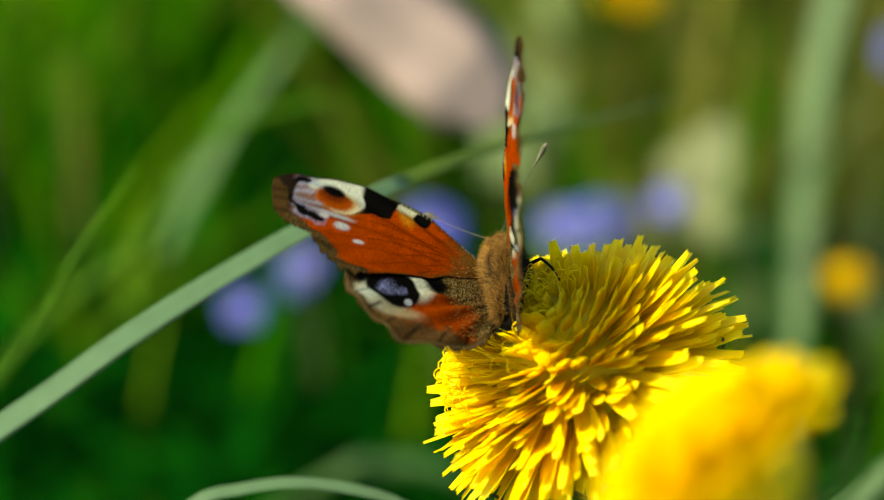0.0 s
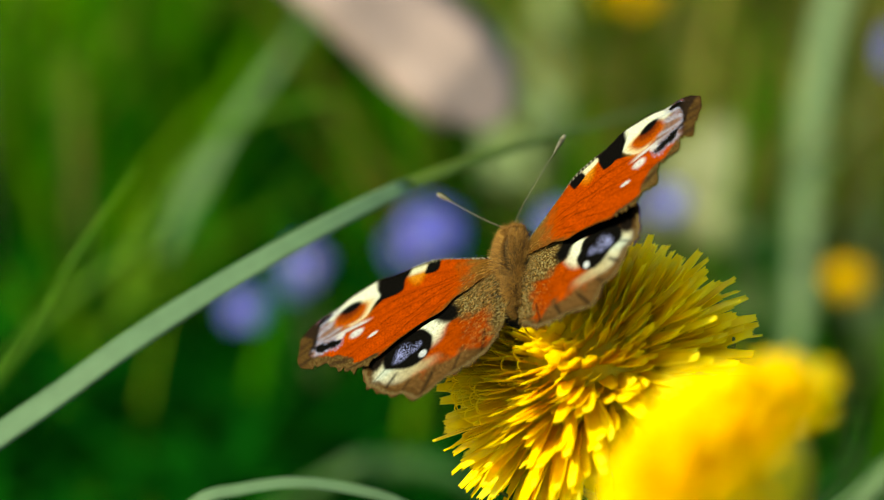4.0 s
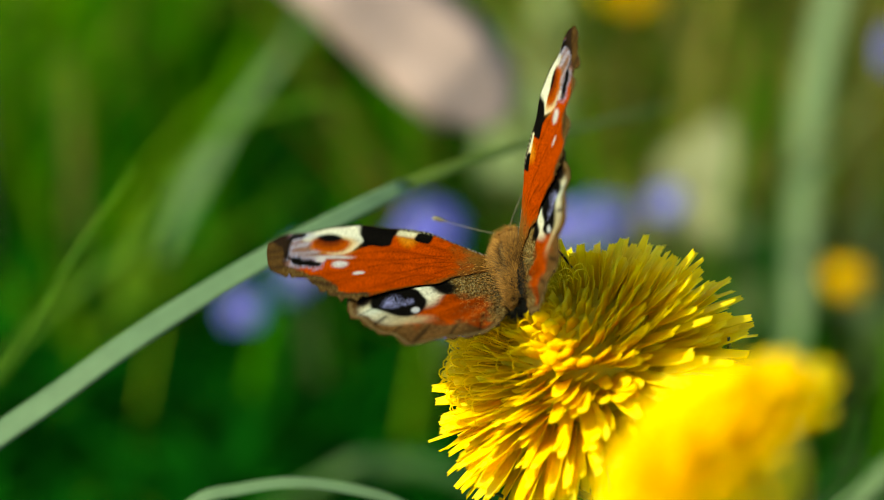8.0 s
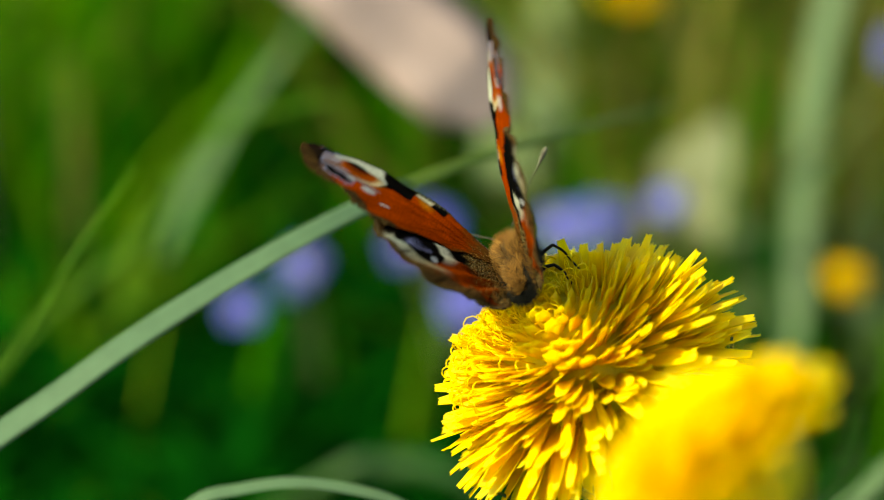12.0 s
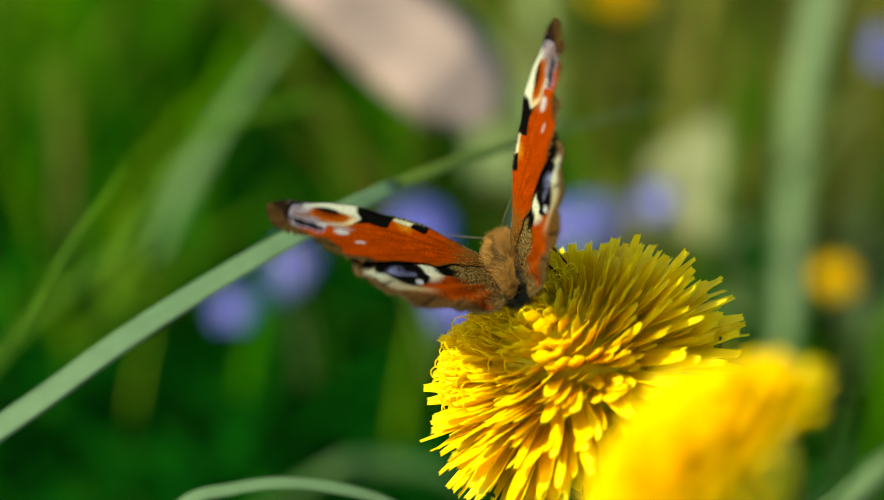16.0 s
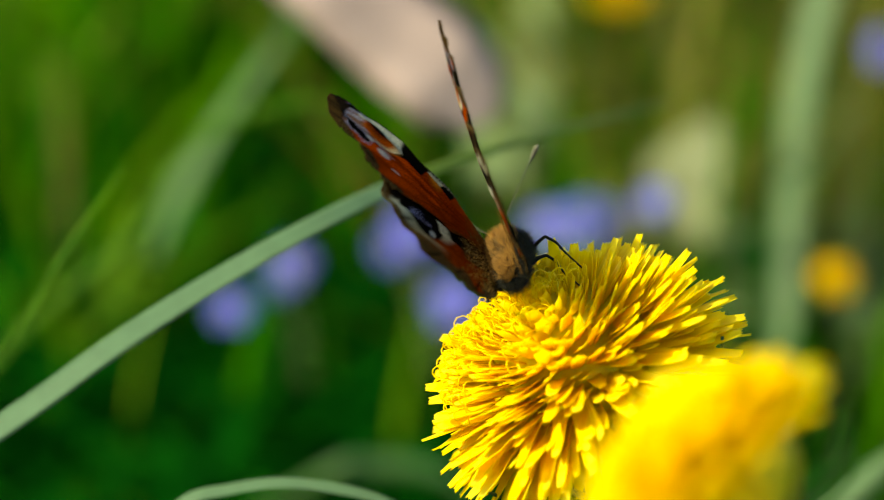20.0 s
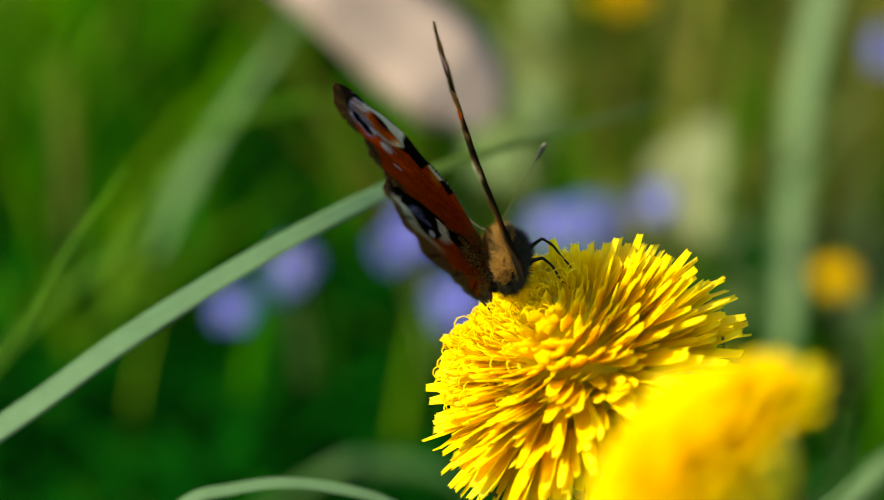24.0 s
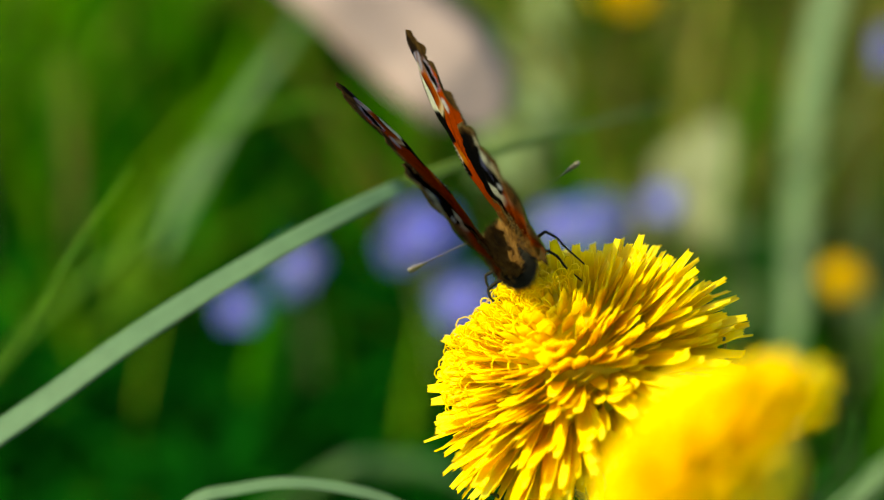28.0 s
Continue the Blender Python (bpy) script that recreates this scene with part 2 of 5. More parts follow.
def build_dandelion(base, head, axis, label, size=1.0, count=290, styles=420, seed=3, group="dandelions", reach=(7.6, 17.4), spread=104.0, wave=(0.03, 0.0)):
    """A flower head at head (in the thing's space) facing along axis, on a hollow stem from the ground at base."""
    rnd = random.Random(seed)
    plant_ = thing("dandelion", base, label, "flower", group)
    head, axis = Vector(head), Vector(axis).normalized()
    foot = head - axis * 0.011 * size
    bm = bmesh.new()
    line = spline([(0, 0, -0.004), (foot.x * 0.3 + wave[0] * 0.3, foot.y * 0.4 + wave[1], foot.z * 0.4), (foot.x * 0.7 + wave[0] * 0.6, foot.y * 0.8, foot.z * 0.78), foot - axis * 0.006, foot], 7)
    tube(bm, line, lambda u: (0.0024 - 0.0006 * u) * size, 10)
    part("stem", bm, GREEN_STEM, plant_, "pale green hollow stem")
    turn = axis.to_track_quat("Y", "Z").to_matrix().to_4x4()
    at = Matrix.Translation(head) @ turn
    bm = bmesh.new()
    blob(bm, (0, -0.0045 * size, 0), (0.0058 * size, 0.0075 * size, 0.0058 * size), 10, 18, lambda v: 1 + 0.2 * v)
    cup = part("involucre", bm, BRACT, plant_, "dark green cup of bracts")
    cup.matrix_local = at
    leaf = bmesh.new()
    blade(leaf, spline([(0, 0, 0), (0, 0.005 * size, 0.0012 * size), (0, 0.011 * size, 0.0006 * size), (0, 0.015 * size, -0.003 * size)], 4), lambda u: 0.0026 * size * (1 - u) ** 0.6 + 0.0002, Vector((1, 0, 0)), 0.2)
    first = part("bract", leaf, BRACT, plant_)
    for i in range(16):
        ob = first if i == 0 else new("bract", first.data)
        ob.parent = plant_
        a = math.tau * i / 16
        ob.matrix_local = at @ Matrix.Rotation(a, 4, "Y") @ Matrix.Translation((0, -0.009 * size, 0.0052 * size)) @ Matrix.Rotation(radians(rnd.uniform(14, 24) + (60 if i % 2 else 0)), 4, "X")
    lengths = 6
    meshes = [[floret_mesh("floret", (reach[0] + (reach[1] - reach[0]) * q / (lengths - 1)) * MM * size, (2.25 - 0.10 * q / (lengths - 1)) * MM * size, seed * 100 + q * 10 + v) for v in range(4)] for q in range(lengths)]
    top = math.cos(radians(spread))
    def floret_pose(i, total):
        c = 1 - (1 - top) * (i + 0.5) / total
        tilt = math.acos(c) + rnd.gauss(0, 0.07)
        round_ = i * 2.39996 + rnd.gauss(0, 0.08)
        share = min(1, max(0, tilt / radians(88))) ** 1.15
        mesh = meshes[min(lengths - 1, max(0, round(share * (lengths - 1) + rnd.gauss(0, 0.5))))][rnd.randrange(4)]
        return mesh, Matrix.Rotation(round_, 4, "Y") @ Matrix.Rotation(tilt, 4, "X") @ Matrix.Translation((0, 0.0038 * size, 0)) @ Matrix.Rotation(math.pi + rnd.gauss(0, 0.16), 4, "Y") @ Matrix.Rotation(rnd.gauss(0, 0.05), 4, "Z")

    for i in range(count):
        mesh, m = floret_pose(i, count)
        ob = new("floret", mesh)
        ob.parent = plant_
        ob.matrix_local = at @ m
    # the lower layers of the head, too crowded to pick apart
    points, faces = [], []
    for i in range(int(count * 1.7)):
        mesh, m = floret_pose(i + 0.37, count * 1.7)
        m = m @ Matrix.Scale(rnd.uniform(0.78, 1.0), 4)
        start = len(points)
        points += [m @ v.co for v in mesh.vertices]
        faces += [[start + v for v in f.vertices] for f in mesh.polygons]
    crowd = bpy.data.meshes.new("floret_mass")
    crowd.from_pydata(points, [], faces)
    crowd.polygons.foreach_set("use_smooth", [True] * len(faces))
    crowd.materials.append(PETAL_MASS)
    crowded = tagged(new("floret_mass", crowd), "crowded yellow florets below the outer ones", kind="stuff")
    crowded.parent = plant_
    crowded.matrix_local = at
    bm = bmesh.new()
    blob(bm, (0, 0.0004 * size, 0), (0.0112 * size, 0.0104 * size, 0.0112 * size), 14, 24)
    core = part("floret_core", bm, PETAL, plant_, "dense yellow heart of the flower head")
    core.matrix_local = at
    # the young inner florets, still upright and packed
    bm = bmesh.new()
    packed = 120 if styles else 40
    for i in range(packed):
        tilt, round_ = radians(78) * math.sqrt((i + 0.5) / packed), i * 2.39996
        way = Vector((math.sin(tilt) * math.cos(round_), math.cos(tilt), math.sin(tilt) * math.sin(round_)))
        way = (way + Vector([rnd.gauss(0, 0.10) for _ in range(3)])).normalized()
        l = (reach[0] * 0.62 + rnd.uniform(1.8, 4.6) + 3.6 * tilt) * MM * size
        aside = way.orthogonal().normalized()
        aside.rotate(Matrix.Rotation(rnd.uniform(0, 6.28), 3, way))
        blade(bm, spline([way * l * 0.5, way * l * 0.78 + aside * l * 0.03, way * l * 0.98 + aside * l * rnd.uniform(0.05, 0.18)], 3), lambda u: (1.5 + 0.5 * u - 1.3 * max(0, u - 0.6) ** 2 * 5) * MM * size, way.cross(Vector((0, 1, 0.01))).normalized(), 0.3, 0.00008)
    young = part("young_floret_mass", bm, STYLE, plant_, "packed golden inner florets")
    tagged(young, kind="stuff")
    young.matrix_local = at
    bm = bmesh.new()
    for i in range(styles):
        tilt, round_ = radians(66) * math.sqrt(rnd.random()), rnd.uniform(0, math.tau)
        way = Vector((math.sin(tilt) * math.cos(round_), math.cos(tilt), math.sin(tilt) * math.sin(round_)))
        # the ripe side of the head turns to the light
        if (turn.to_3x3() @ way).dot(Vector((-0.82, 0.15, 0.55))) < rnd.uniform(0.5, 0.9):
            continue
        side = way.orthogonal().normalized()
        side.rotate(Matrix.Rotation(rnd.uniform(0, 6.28), 3, way))
        r = (reach[0] * 0.9 + 3.4 * tilt * tilt + rnd.uniform(4.6, 7.0)) * MM * size
        stalk = [way * (r * 0.55), way * r]
        for fork in (-1, 1):
            curl_ = rnd.uniform(0.7, 1.15) * MM * size
            line = stalk + [way * (r + curl_ * math.sin(a)) + side * fork * curl_ * (1 - math.cos(a)) for a in (0.7, 1.4, 2.1, 2.9, 3.7)]
            tube(bm, line, lambda u: (0.11 - 0.04 * u) * MM * size, 4)
    if styles:
        curls = part("style_mass", bm, STYLE, plant_, "curled golden styles")
        tagged(curls, kind="stuff")
        curls.matrix_local = at
    return plant_


BLOOM_BASE = pose(0.05, -0.004, 0)
HEAD = Vector((0.0180, -0.0072, 0.2361))
dandelion = build_dandelion(BLOOM_BASE, BLOOM_BASE.inverted() @ HEAD, (-0.53, -0.053, 0.849), "open yellow dandelion on which the butterfly sits")
NEAR_BASE = pose(0.05, -0.085, 0)
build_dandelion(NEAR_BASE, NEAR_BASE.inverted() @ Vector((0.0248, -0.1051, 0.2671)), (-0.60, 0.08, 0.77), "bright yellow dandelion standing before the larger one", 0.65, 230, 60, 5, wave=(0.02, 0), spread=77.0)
for x, y, z, ax, sd, big in ((*(0.1291, 0.5049, 0.0560), 0.3, 8, 0.36), (*(0.0766, 0.7402, 0.0909), -0.2, 9, 0.72)):
    build_dandelion(pose(x - 0.004, y + 0.004, 0), (0.004, -0.004, z), (ax, -0.3, 0.8), "yellow dandelion deep in the grass", big, 120, 0, sd)


# ---- the peacock-eyed butterfly ----
def smooth(a, b, x):
    u = np.clip((x - a) / (b - a), 0, 1)
    return u * u * (3 - 2 * u)


def oval(s, c, s0, c0, a, b, lean=0.0, soft=0.12):
    ca, sa = math.cos(lean), math.sin(lean)
    x, y = (s - s0) * ca + (c - c0) * sa, -(s - s0) * sa + (c - c0) * ca
    r = np.sqrt((x / a) ** 2 + (y / b) ** 2)
    return 1 - smooth(1 - soft, 1 + soft, r)


def lay(base, mask, colour):
    return base * (1 - mask[:, None]) + np.array(colour)[None] * mask[:, None]


def rough_field(s, c, scale, seed):
    return np.array([noise.noise(Vector((a * scale, b * scale, seed))) for a, b in zip(s, c)])


ORANGE, BROWN, TAN, BLACK, CREAM, GOLD = (0.46, 0.052, 0.004), (0.095, 0.045, 0.016), (0.21, 0.13, 0.055), (0.006, 0.005, 0.005), (0.90, 0.85, 0.76), (0.20, 0.11, 0.028)


COSTA_S, COSTA_C = [0, 3, 7, 12, 17, 22, 26, 28, 28.7], [1.4, 4.0, 6.9, 8.9, 9.2, 8.4, 6.6, 5.0, 3.2]


def forewing_colours(s, c, edge):
    """s out from the body, c towards the head, in mm; edge: distance to the outer margin."""
    n1, n2, n3 = rough_field(s, c, 0.8, 1.0), rough_field(s, c, 3.0, 2.0), rough_field(s, c, 6.0, 4.0)
    front = np.interp(s, COSTA_S, COSTA_C) - c
    col = np.tile(np.array(ORANGE), (len(s), 1)) * (1 + 0.20 * n1[:, None] + 0.10 * n2[:, None] + 0.06 * n3[:, None])
    for root in (-0.95, -0.72, -0.5, -0.32, -0.16, -0.03):
        line = np.exp(-((c - 1.0 - root * s) / 0.13) ** 2) * smooth(3, 7, s)
        col = lay(col, 0.65 * line * (c < 3.0), (0.12, 0.018, 0.004))
    col = lay(col, 0.85 * (1 - smooth(2.0, 6.5, s + 1.4 * n1 + 1.2 * n3)), GOLD)
    col = lay(col, 0.6 * (1 - smooth(1.0, 5.0, s)) * smooth(0.0, 0.25, n3), (0.06, 0.03, 0.01))
    low = -1.6 - 0.80 * s
    col = lay(col, (1 - smooth(0.2, 1.6, c - low + 0.6 * n1)) * (s < 18), (0.17, 0.06, 0.015))
    # the front edge: a black spot, a pale wedge and a black bar
    wedge = oval(s, c, 11.3, 6.6, 1.35, 3.2, -0.12, 0.38)
    col = lay(col, wedge * 0.9, (0.74, 0.27, 0.03))
    col = lay(col, np.minimum(1, wedge * 1.3) * smooth(5.4, 7.4, c), (0.84, 0.76, 0.58))
    col = lay(col, oval(s, c, 9.2, 6.3, 1.15, 2.0, 0.22, 0.10), BLACK)
    bar = smooth(12.3, 12.6, s + 0.18 * (c - 8.5)) * (1 - smooth(17.9, 18.3, s)) * smooth(-0.2, 0.2, c - 4.0 + 0.62 * (s - 13) + 0.3 * n1)
    col = lay(col, bar, BLACK)
    # the eyespot: a cream ring, a rust pupil dark above, lilac streaks towards the tip
    outer = oval(s, c, 23.9, 1.2, 3.2, 5.6, 0.2, 0.12) * smooth(21.0, 22.4, s + 0.4 * n1)
    col = lay(col, smooth(17.0, 17.8, s) * (1 - smooth(24.2, 25.0, s)) * smooth(3.0, 4.5, c), CREAM)
    col = lay(col, outer, (0.26, 0.13, 0.11))
    col = lay(col, oval(s, c, 20.5, 4.2, 3.7, 4.1, 0.1, 0.05) * (1 - smooth(21.4, 22.6, s - 0.4 * (c - 3))), CREAM)
    col = lay(col, oval(s, c, 22.7, 5.2, 1.9, 1.5, -0.55, 0.3), (0.80, 0.77, 0.74))
    col = lay(col, 0.75 * oval(s, c, 20.2, 3.0, 2.7, 2.8, 0.1, 0.35), (0.80, 0.42, 0.10))
    streak = smooth(-0.1, 0.5, np.sin(c * 2.9 + 0.5 * s + 1.5 * n1) + 0.9 * n2)
    col = lay(col, outer * 0.6 * streak, (0.46, 0.44, 0.66))
    col = lay(col, oval(s, c, 20.3, -1.0, 2.3, 0.75, -0.25, 0.45), (0.70, 0.64, 0.72))
    col = lay(col, oval(s, c, 20.8, 2.8, 2.5, 2.2, 0.1, 0.2), (0.46, 0.075, 0.008))
    col = lay(col, 0.8 * oval(s, c, 21.0, 3.8, 1.9, 1.8, 0.0, 0.4), (0.14, 0.02, 0.006))
    col = lay(col, oval(s, c, 21.0, 5.0, 1.5, 1.7, 0.0, 0.25), BLACK)
    # a black line round the outer end, flecked with blue on its inner side
    away = margin(np.stack([s, c], -1), [(24.6, 6.4), (26.0, 4.6), (26.6, 2.0), (26.2, -1.2), (24.6, -3.0), (22.4, -3.4)])
    fleck = 1 - smooth(1.0, 1.5, away + 0.8 * n1)
    col = lay(col, fleck * smooth(0.0, 0.2, n3 + 0.3 * n2), (0.40, 0.40, 0.70))
    col = lay(col, 1 - smooth(0.55, 0.8, away + 0.6 * n1 + 0.3 * n3), BLACK)
    col = lay(col, (1 - smooth(0.25, 0.45, front)) * (s > 12.4), (0.03, 0.02, 0.015))
    for s0, c0, r in ((19.3, -3.4, 0.75), (16.9, -5.5, 0.55), (21.7, -2.4, 0.5)):
        col = lay(col, oval(s, c, s0, c0, r * 1.3, r, -0.3, 0.4), (0.72, 0.66, 0.76))
    border = 1 - smooth(1.5, 2.0, edge + 0.7 * n1)
    tip = smooth(25.6, 26.6, s + 0.5 * n1)
    col = lay(col, tip, (0.03, 0.017, 0.012))
    col = lay(col, border, BROWN)
    col = lay(col, border * smooth(-0.1, 0.25, n2) * 0.7 * (1 - 0.7 * tip), TAN)
    col = lay(col, border * smooth(0.86, 0.96, np.abs(np.sin(c * 1.15 + 0.4 * n1))) * 0.7, (0.035, 0.02, 0.012))
    # the speckled front edge
    lead = (1 - smooth(0.45, 0.7, front)) * (s < 12.6)
    col = lay(col, lead, (0.025, 0.018, 0.014))
    col = lay(col, lead * ((np.sin(s * 11.0 + 4 * n1) + 1.2 * n2) > 0.25) * 0.8, (0.50, 0.45, 0.36))
    return col


def hindwing_colours(s, c, edge):
    n1, n2, n3 = rough_field(s, c, 0.8, 5.0), rough_field(s, c, 3.0, 6.0), rough_field(s, c, 5.0, 8.0)
    col = np.tile(np.array((0.40, 0.052, 0.006)), (len(s), 1)) * (1 + 0.3 * n1[:, None] + 0.2 * n2[:, None] + 0.2 * n3[:, None])
    rear = margin(np.stack([s, c], -1), HIND_RIM[1:8])
    border = 1 - smooth(2.8, 5.2, rear + 1.4 * n1 + 0.8 * n3)
    col = lay(col, border, (0.13, 0.058, 0.022))
    col = lay(col, border * smooth(-0.05, 0.3, n2) * 0.6, (0.24, 0.125, 0.05))
    # golden scales dusted over the root, tan hair beside the body
    near = smooth(-11.2, -8.8, c + 1.2 * n1 + 0.9 * n3) * (1 - smooth(6.0, 8.5, s + n1))
    near = np.maximum(near, 1 - smooth(0.2, 1.6, s + n1))
    col = lay(col, near, (0.16, 0.085, 0.024))
    col = lay(col, near * smooth(0.02, 0.2, n3) * 0.85, (0.045, 0.022, 0.008))
    col = lay(col, near * smooth(0.16, 0.32, -n3 + 0.4 * n2) * 0.8, (0.60, 0.46, 0.24))
    top = np.interp(s, [5.0, 7.5, 10.0, 12.0, 14.0, 17.0], [-4.0, -6.6, -9.2, -10.6, -11.4, -13.4])
    cream = oval(s, c, 13.3, -16.2, 3.4, 2.9, 0.5, 0.25)
    col = lay(col, cream, (0.64, 0.57, 0.46))
    col = lay(col, oval(s, c, 10.4, -18.0, 2.6, 1.6, -0.2, 0.5) * 0.8, (0.50, 0.38, 0.24))
    col = lay(col, oval(s, c, 8.7, -11.2, 2.0, 3.3, 0.35, 0.3), (0.80, 0.70, 0.59))
    col = lay(col, oval(s, c, 8.9, -10.4, 1.3, 2.4, 0.35, 0.4), CREAM)
    col = lay(col, oval(s, c, 14.4, -16.0, 1.2, 2.2, 0.6, 0.5) * 0.7, (0.66, 0.70, 0.68))
    col = lay(col, smooth(-0.3, 0.3, c - top + 0.3 * n1) * (s > 6.0), BLACK)
    col = lay(col, oval(s, c, 6.9, -7.4, 1.8, 2.7, -0.5, 0.3), BLACK)
    col = lay(col, oval(s, c, 16.2, -12.4, 1.3, 2.2, 0.1, 0.25), (0.012, 0.008, 0.007))
    col = lay(col, oval(s, c, 11.7, -13.2, 3.4, 4.0, 0.18, 0.07), BLACK)
    blue = np.maximum(oval(s, c, 12.4, -13.6, 1.2, 2.0, 0.25, 0.3), oval(s, c, 10.6, -13.0, 0.7, 1.3, 0.2, 0.3))
    col = lay(col, blue * smooth(0.0, 0.12, n3 + 0.3 * n1), (0.36, 0.36, 0.80))
    col = lay(col, oval(s, c, 9.6, -15.2, 0.45, 0.65, 0.5, 0.3), (0.66, 0.64, 0.78))
    col = lay(col, (1 - smooth(0.5, 1.2, edge + 0.4 * n1)) * 0.85, BROWN)
    col = lay(col, (1 - smooth(0.1, 0.35, edge + 0.4 * n2)) * 0.5, (0.30, 0.21, 0.11))
    ang = np.arctan2(s, -c)
    for a in (0.10, 0.24, 0.38, 0.50, 0.63, 0.76):
        line = np.exp(-((ang - a) / 0.010) ** 2) * (1 - smooth(2.0, 3.6, edge + n1)) * smooth(0.3, 0.7, edge)
        col = lay(col, 0.9 * line, (0.02, 0.013, 0.008))
    return col


def underside_colours(s, c, edge):
    n1, n2, n3 = rough_field(s, c * 0.5, 1.1, 9.0), rough_field(s * 0.5, c, 3.4, 7.0), rough_field(s, c, 5.0, 3.0)
    col = np.tile(np.array((0.020, 0.012, 0.007)), (len(s), 1)) * (1 + 0.9 * n2[:, None] + 0.6 * n3[:, None])
    wavy = np.abs(np.sin(edge * 1.5 + 2.2 * n1))
    col = lay(col, (1 - smooth(0.0, 0.2, wavy)) * 0.85, (0.004, 0.003, 0.003))
    col = lay(col, (1 - smooth(1.0, 2.2, edge + n1)) * 0.7, (0.060, 0.036, 0.018))
    return np.clip(col, 0.002, 1)


def wing_part(name, side, tops, rims, paint, parent, label, lift):
    """tops: a grid of (s, c); rims: the distance to the margin. The wing is a thin plate with its own upper and under side."""
    rows, cols = tops.shape[:2]
    s, c, edge = tops[..., 0].ravel(), tops[..., 1].ravel(), rims.ravel()
    # a gentle camber, and pleats that run out from the root
    ray = np.arctan2(c + 4, s + 3)
    z = lift + 0.9 * (1 - ((s - 13) / 15) ** 2) * 0.9 + 0.19 * np.sin(ray * 26) * smooth(3, 12, np.hypot(s, c)) + 0.25 * rough_field(s, c, 0.25, 3.0)
    upper = np.stack([side * s, c, z + 0.05], 1) * MM
    lower = np.stack([side * s, c, z - 0.05], 1) * MM
    count = rows * cols
    faces, where = [], []
    for i in range(rows - 1):
        for j in range(cols - 1):
            a, b, d, e = i * cols + j, i * cols + j + 1, (i + 1) * cols + j + 1, (i + 1) * cols + j
            faces.append((a, b, d, e) if side > 0 else (e, d, b, a))
            where.append(0)
            low = tuple(count + q for q in (e, d, b, a))
            faces.append(low if side > 0 else low[::-1])
            where.append(1)
    loop = [j for j in range(cols)] + [i * cols + cols - 1 for i in range(1, rows)] + [(rows - 1) * cols + j for j in range(cols - 2, -1, -1)] + [i * cols for i in range(rows - 2, 0, -1)]
    for a, b in zip(loop, loop[1:] + loop[:1]):
        faces.append((b, a, count + a, count + b) if side > 0 else (a, b, count + b, count + a))
        where.append(1)
    mesh = bpy.data.meshes.new(name)
    mesh.from_pydata(np.concatenate([upper, lower]).tolist(), [], faces)
    mesh.materials.append(WING_TOP)
    mesh.materials.append(WING_UNDER)
    mesh.polygons.foreach_set("material_index", where)
    mesh.polygons.foreach_set("use_smooth", [True] * len(faces))
    colours = np.concatenate([paint(s, c, edge), underside_colours(s, c, edge)])
    layer = mesh.color_attributes.new("scales", "FLOAT_COLOR", "POINT")
    layer.data.foreach_set("color", np.concatenate([np.clip(colours, 0, 1), np.ones((2 * count, 1))], 1).ravel())
    mesh.update()
    ob = new(name, mesh)
    ob.parent = parent
    return tagged(ob, label)


def ragged(x, seed, size):
    return size * np.array([noise.noise(Vector((a * 1.1, seed, 0))) + 0.6 * noise.noise(Vector((a * 2.9, seed, 4))) for a in x])


def forewing_grid(seed):
    s = 28.7 * np.linspace(0, 1, 240) ** 0.95
    costa = np.interp(s, COSTA_S, COSTA_C)
    costa = np.convolve(np.pad(costa, 8, "edge"), np.ones(17) / 17, "valid")
    hind = np.interp(s, [0, 4, 10, 16.5, 18.5, 20.4, 22.4, 24.4, 26.3, 27.4, 28.2, 28.7], [-1.5, -4.6, -9.4, -13.6, -13.6, -12.0, -9.0, -6.5, -5.4, -4.9, -2.8, 1.6])
    hind = hind - 0.45 * np.abs(np.sin(s * 1.9 + seed)) * smooth(15, 18, s)
    hind = hind + ragged(s, seed, 2.1 if seed > 5 else 1.4) * smooth(14, 18, s) * (1 - 0.6 * smooth(25, 27, s))
    v = np.linspace(0, 1, 150)[None, :]
    c = hind[:, None] * (1 - v) + costa[:, None] * v
    grid = np.stack([np.repeat(s[:, None], 150, 1), c], -1)
    rim = [(28.8, 2.0), (28.2, -2.8), (27.4, -4.9), (26.3, -5.4), (24.4, -6.5), (22.4, -9.0), (20.4, -12.0), (18.5, -13.6), (16.5, -13.6)]
    return grid, margin(grid, rim)


def margin(grid, rim):
    best = np.full(grid.shape[:-1], 99.0)
    for a, b in zip(rim, rim[1:]):
        a, b = np.array(a), np.array(b)
        u = np.clip(((grid - a) @ (b - a)) / ((b - a) @ (b - a)), 0, 1)
        best = np.minimum(best, np.linalg.norm(grid - a - u[..., None] * (b - a), axis=-1))
    return best


HIND_RIM = [(17.0, -7.5), (17.9, -12.0), (17.0, -17.0), (14.4, -20.6), (11.8, -22.8), (9.9, -25.0), (8.0, -23.4), (4.2, -22.0), (1.4, -19.6), (-0.6, -16.5)]


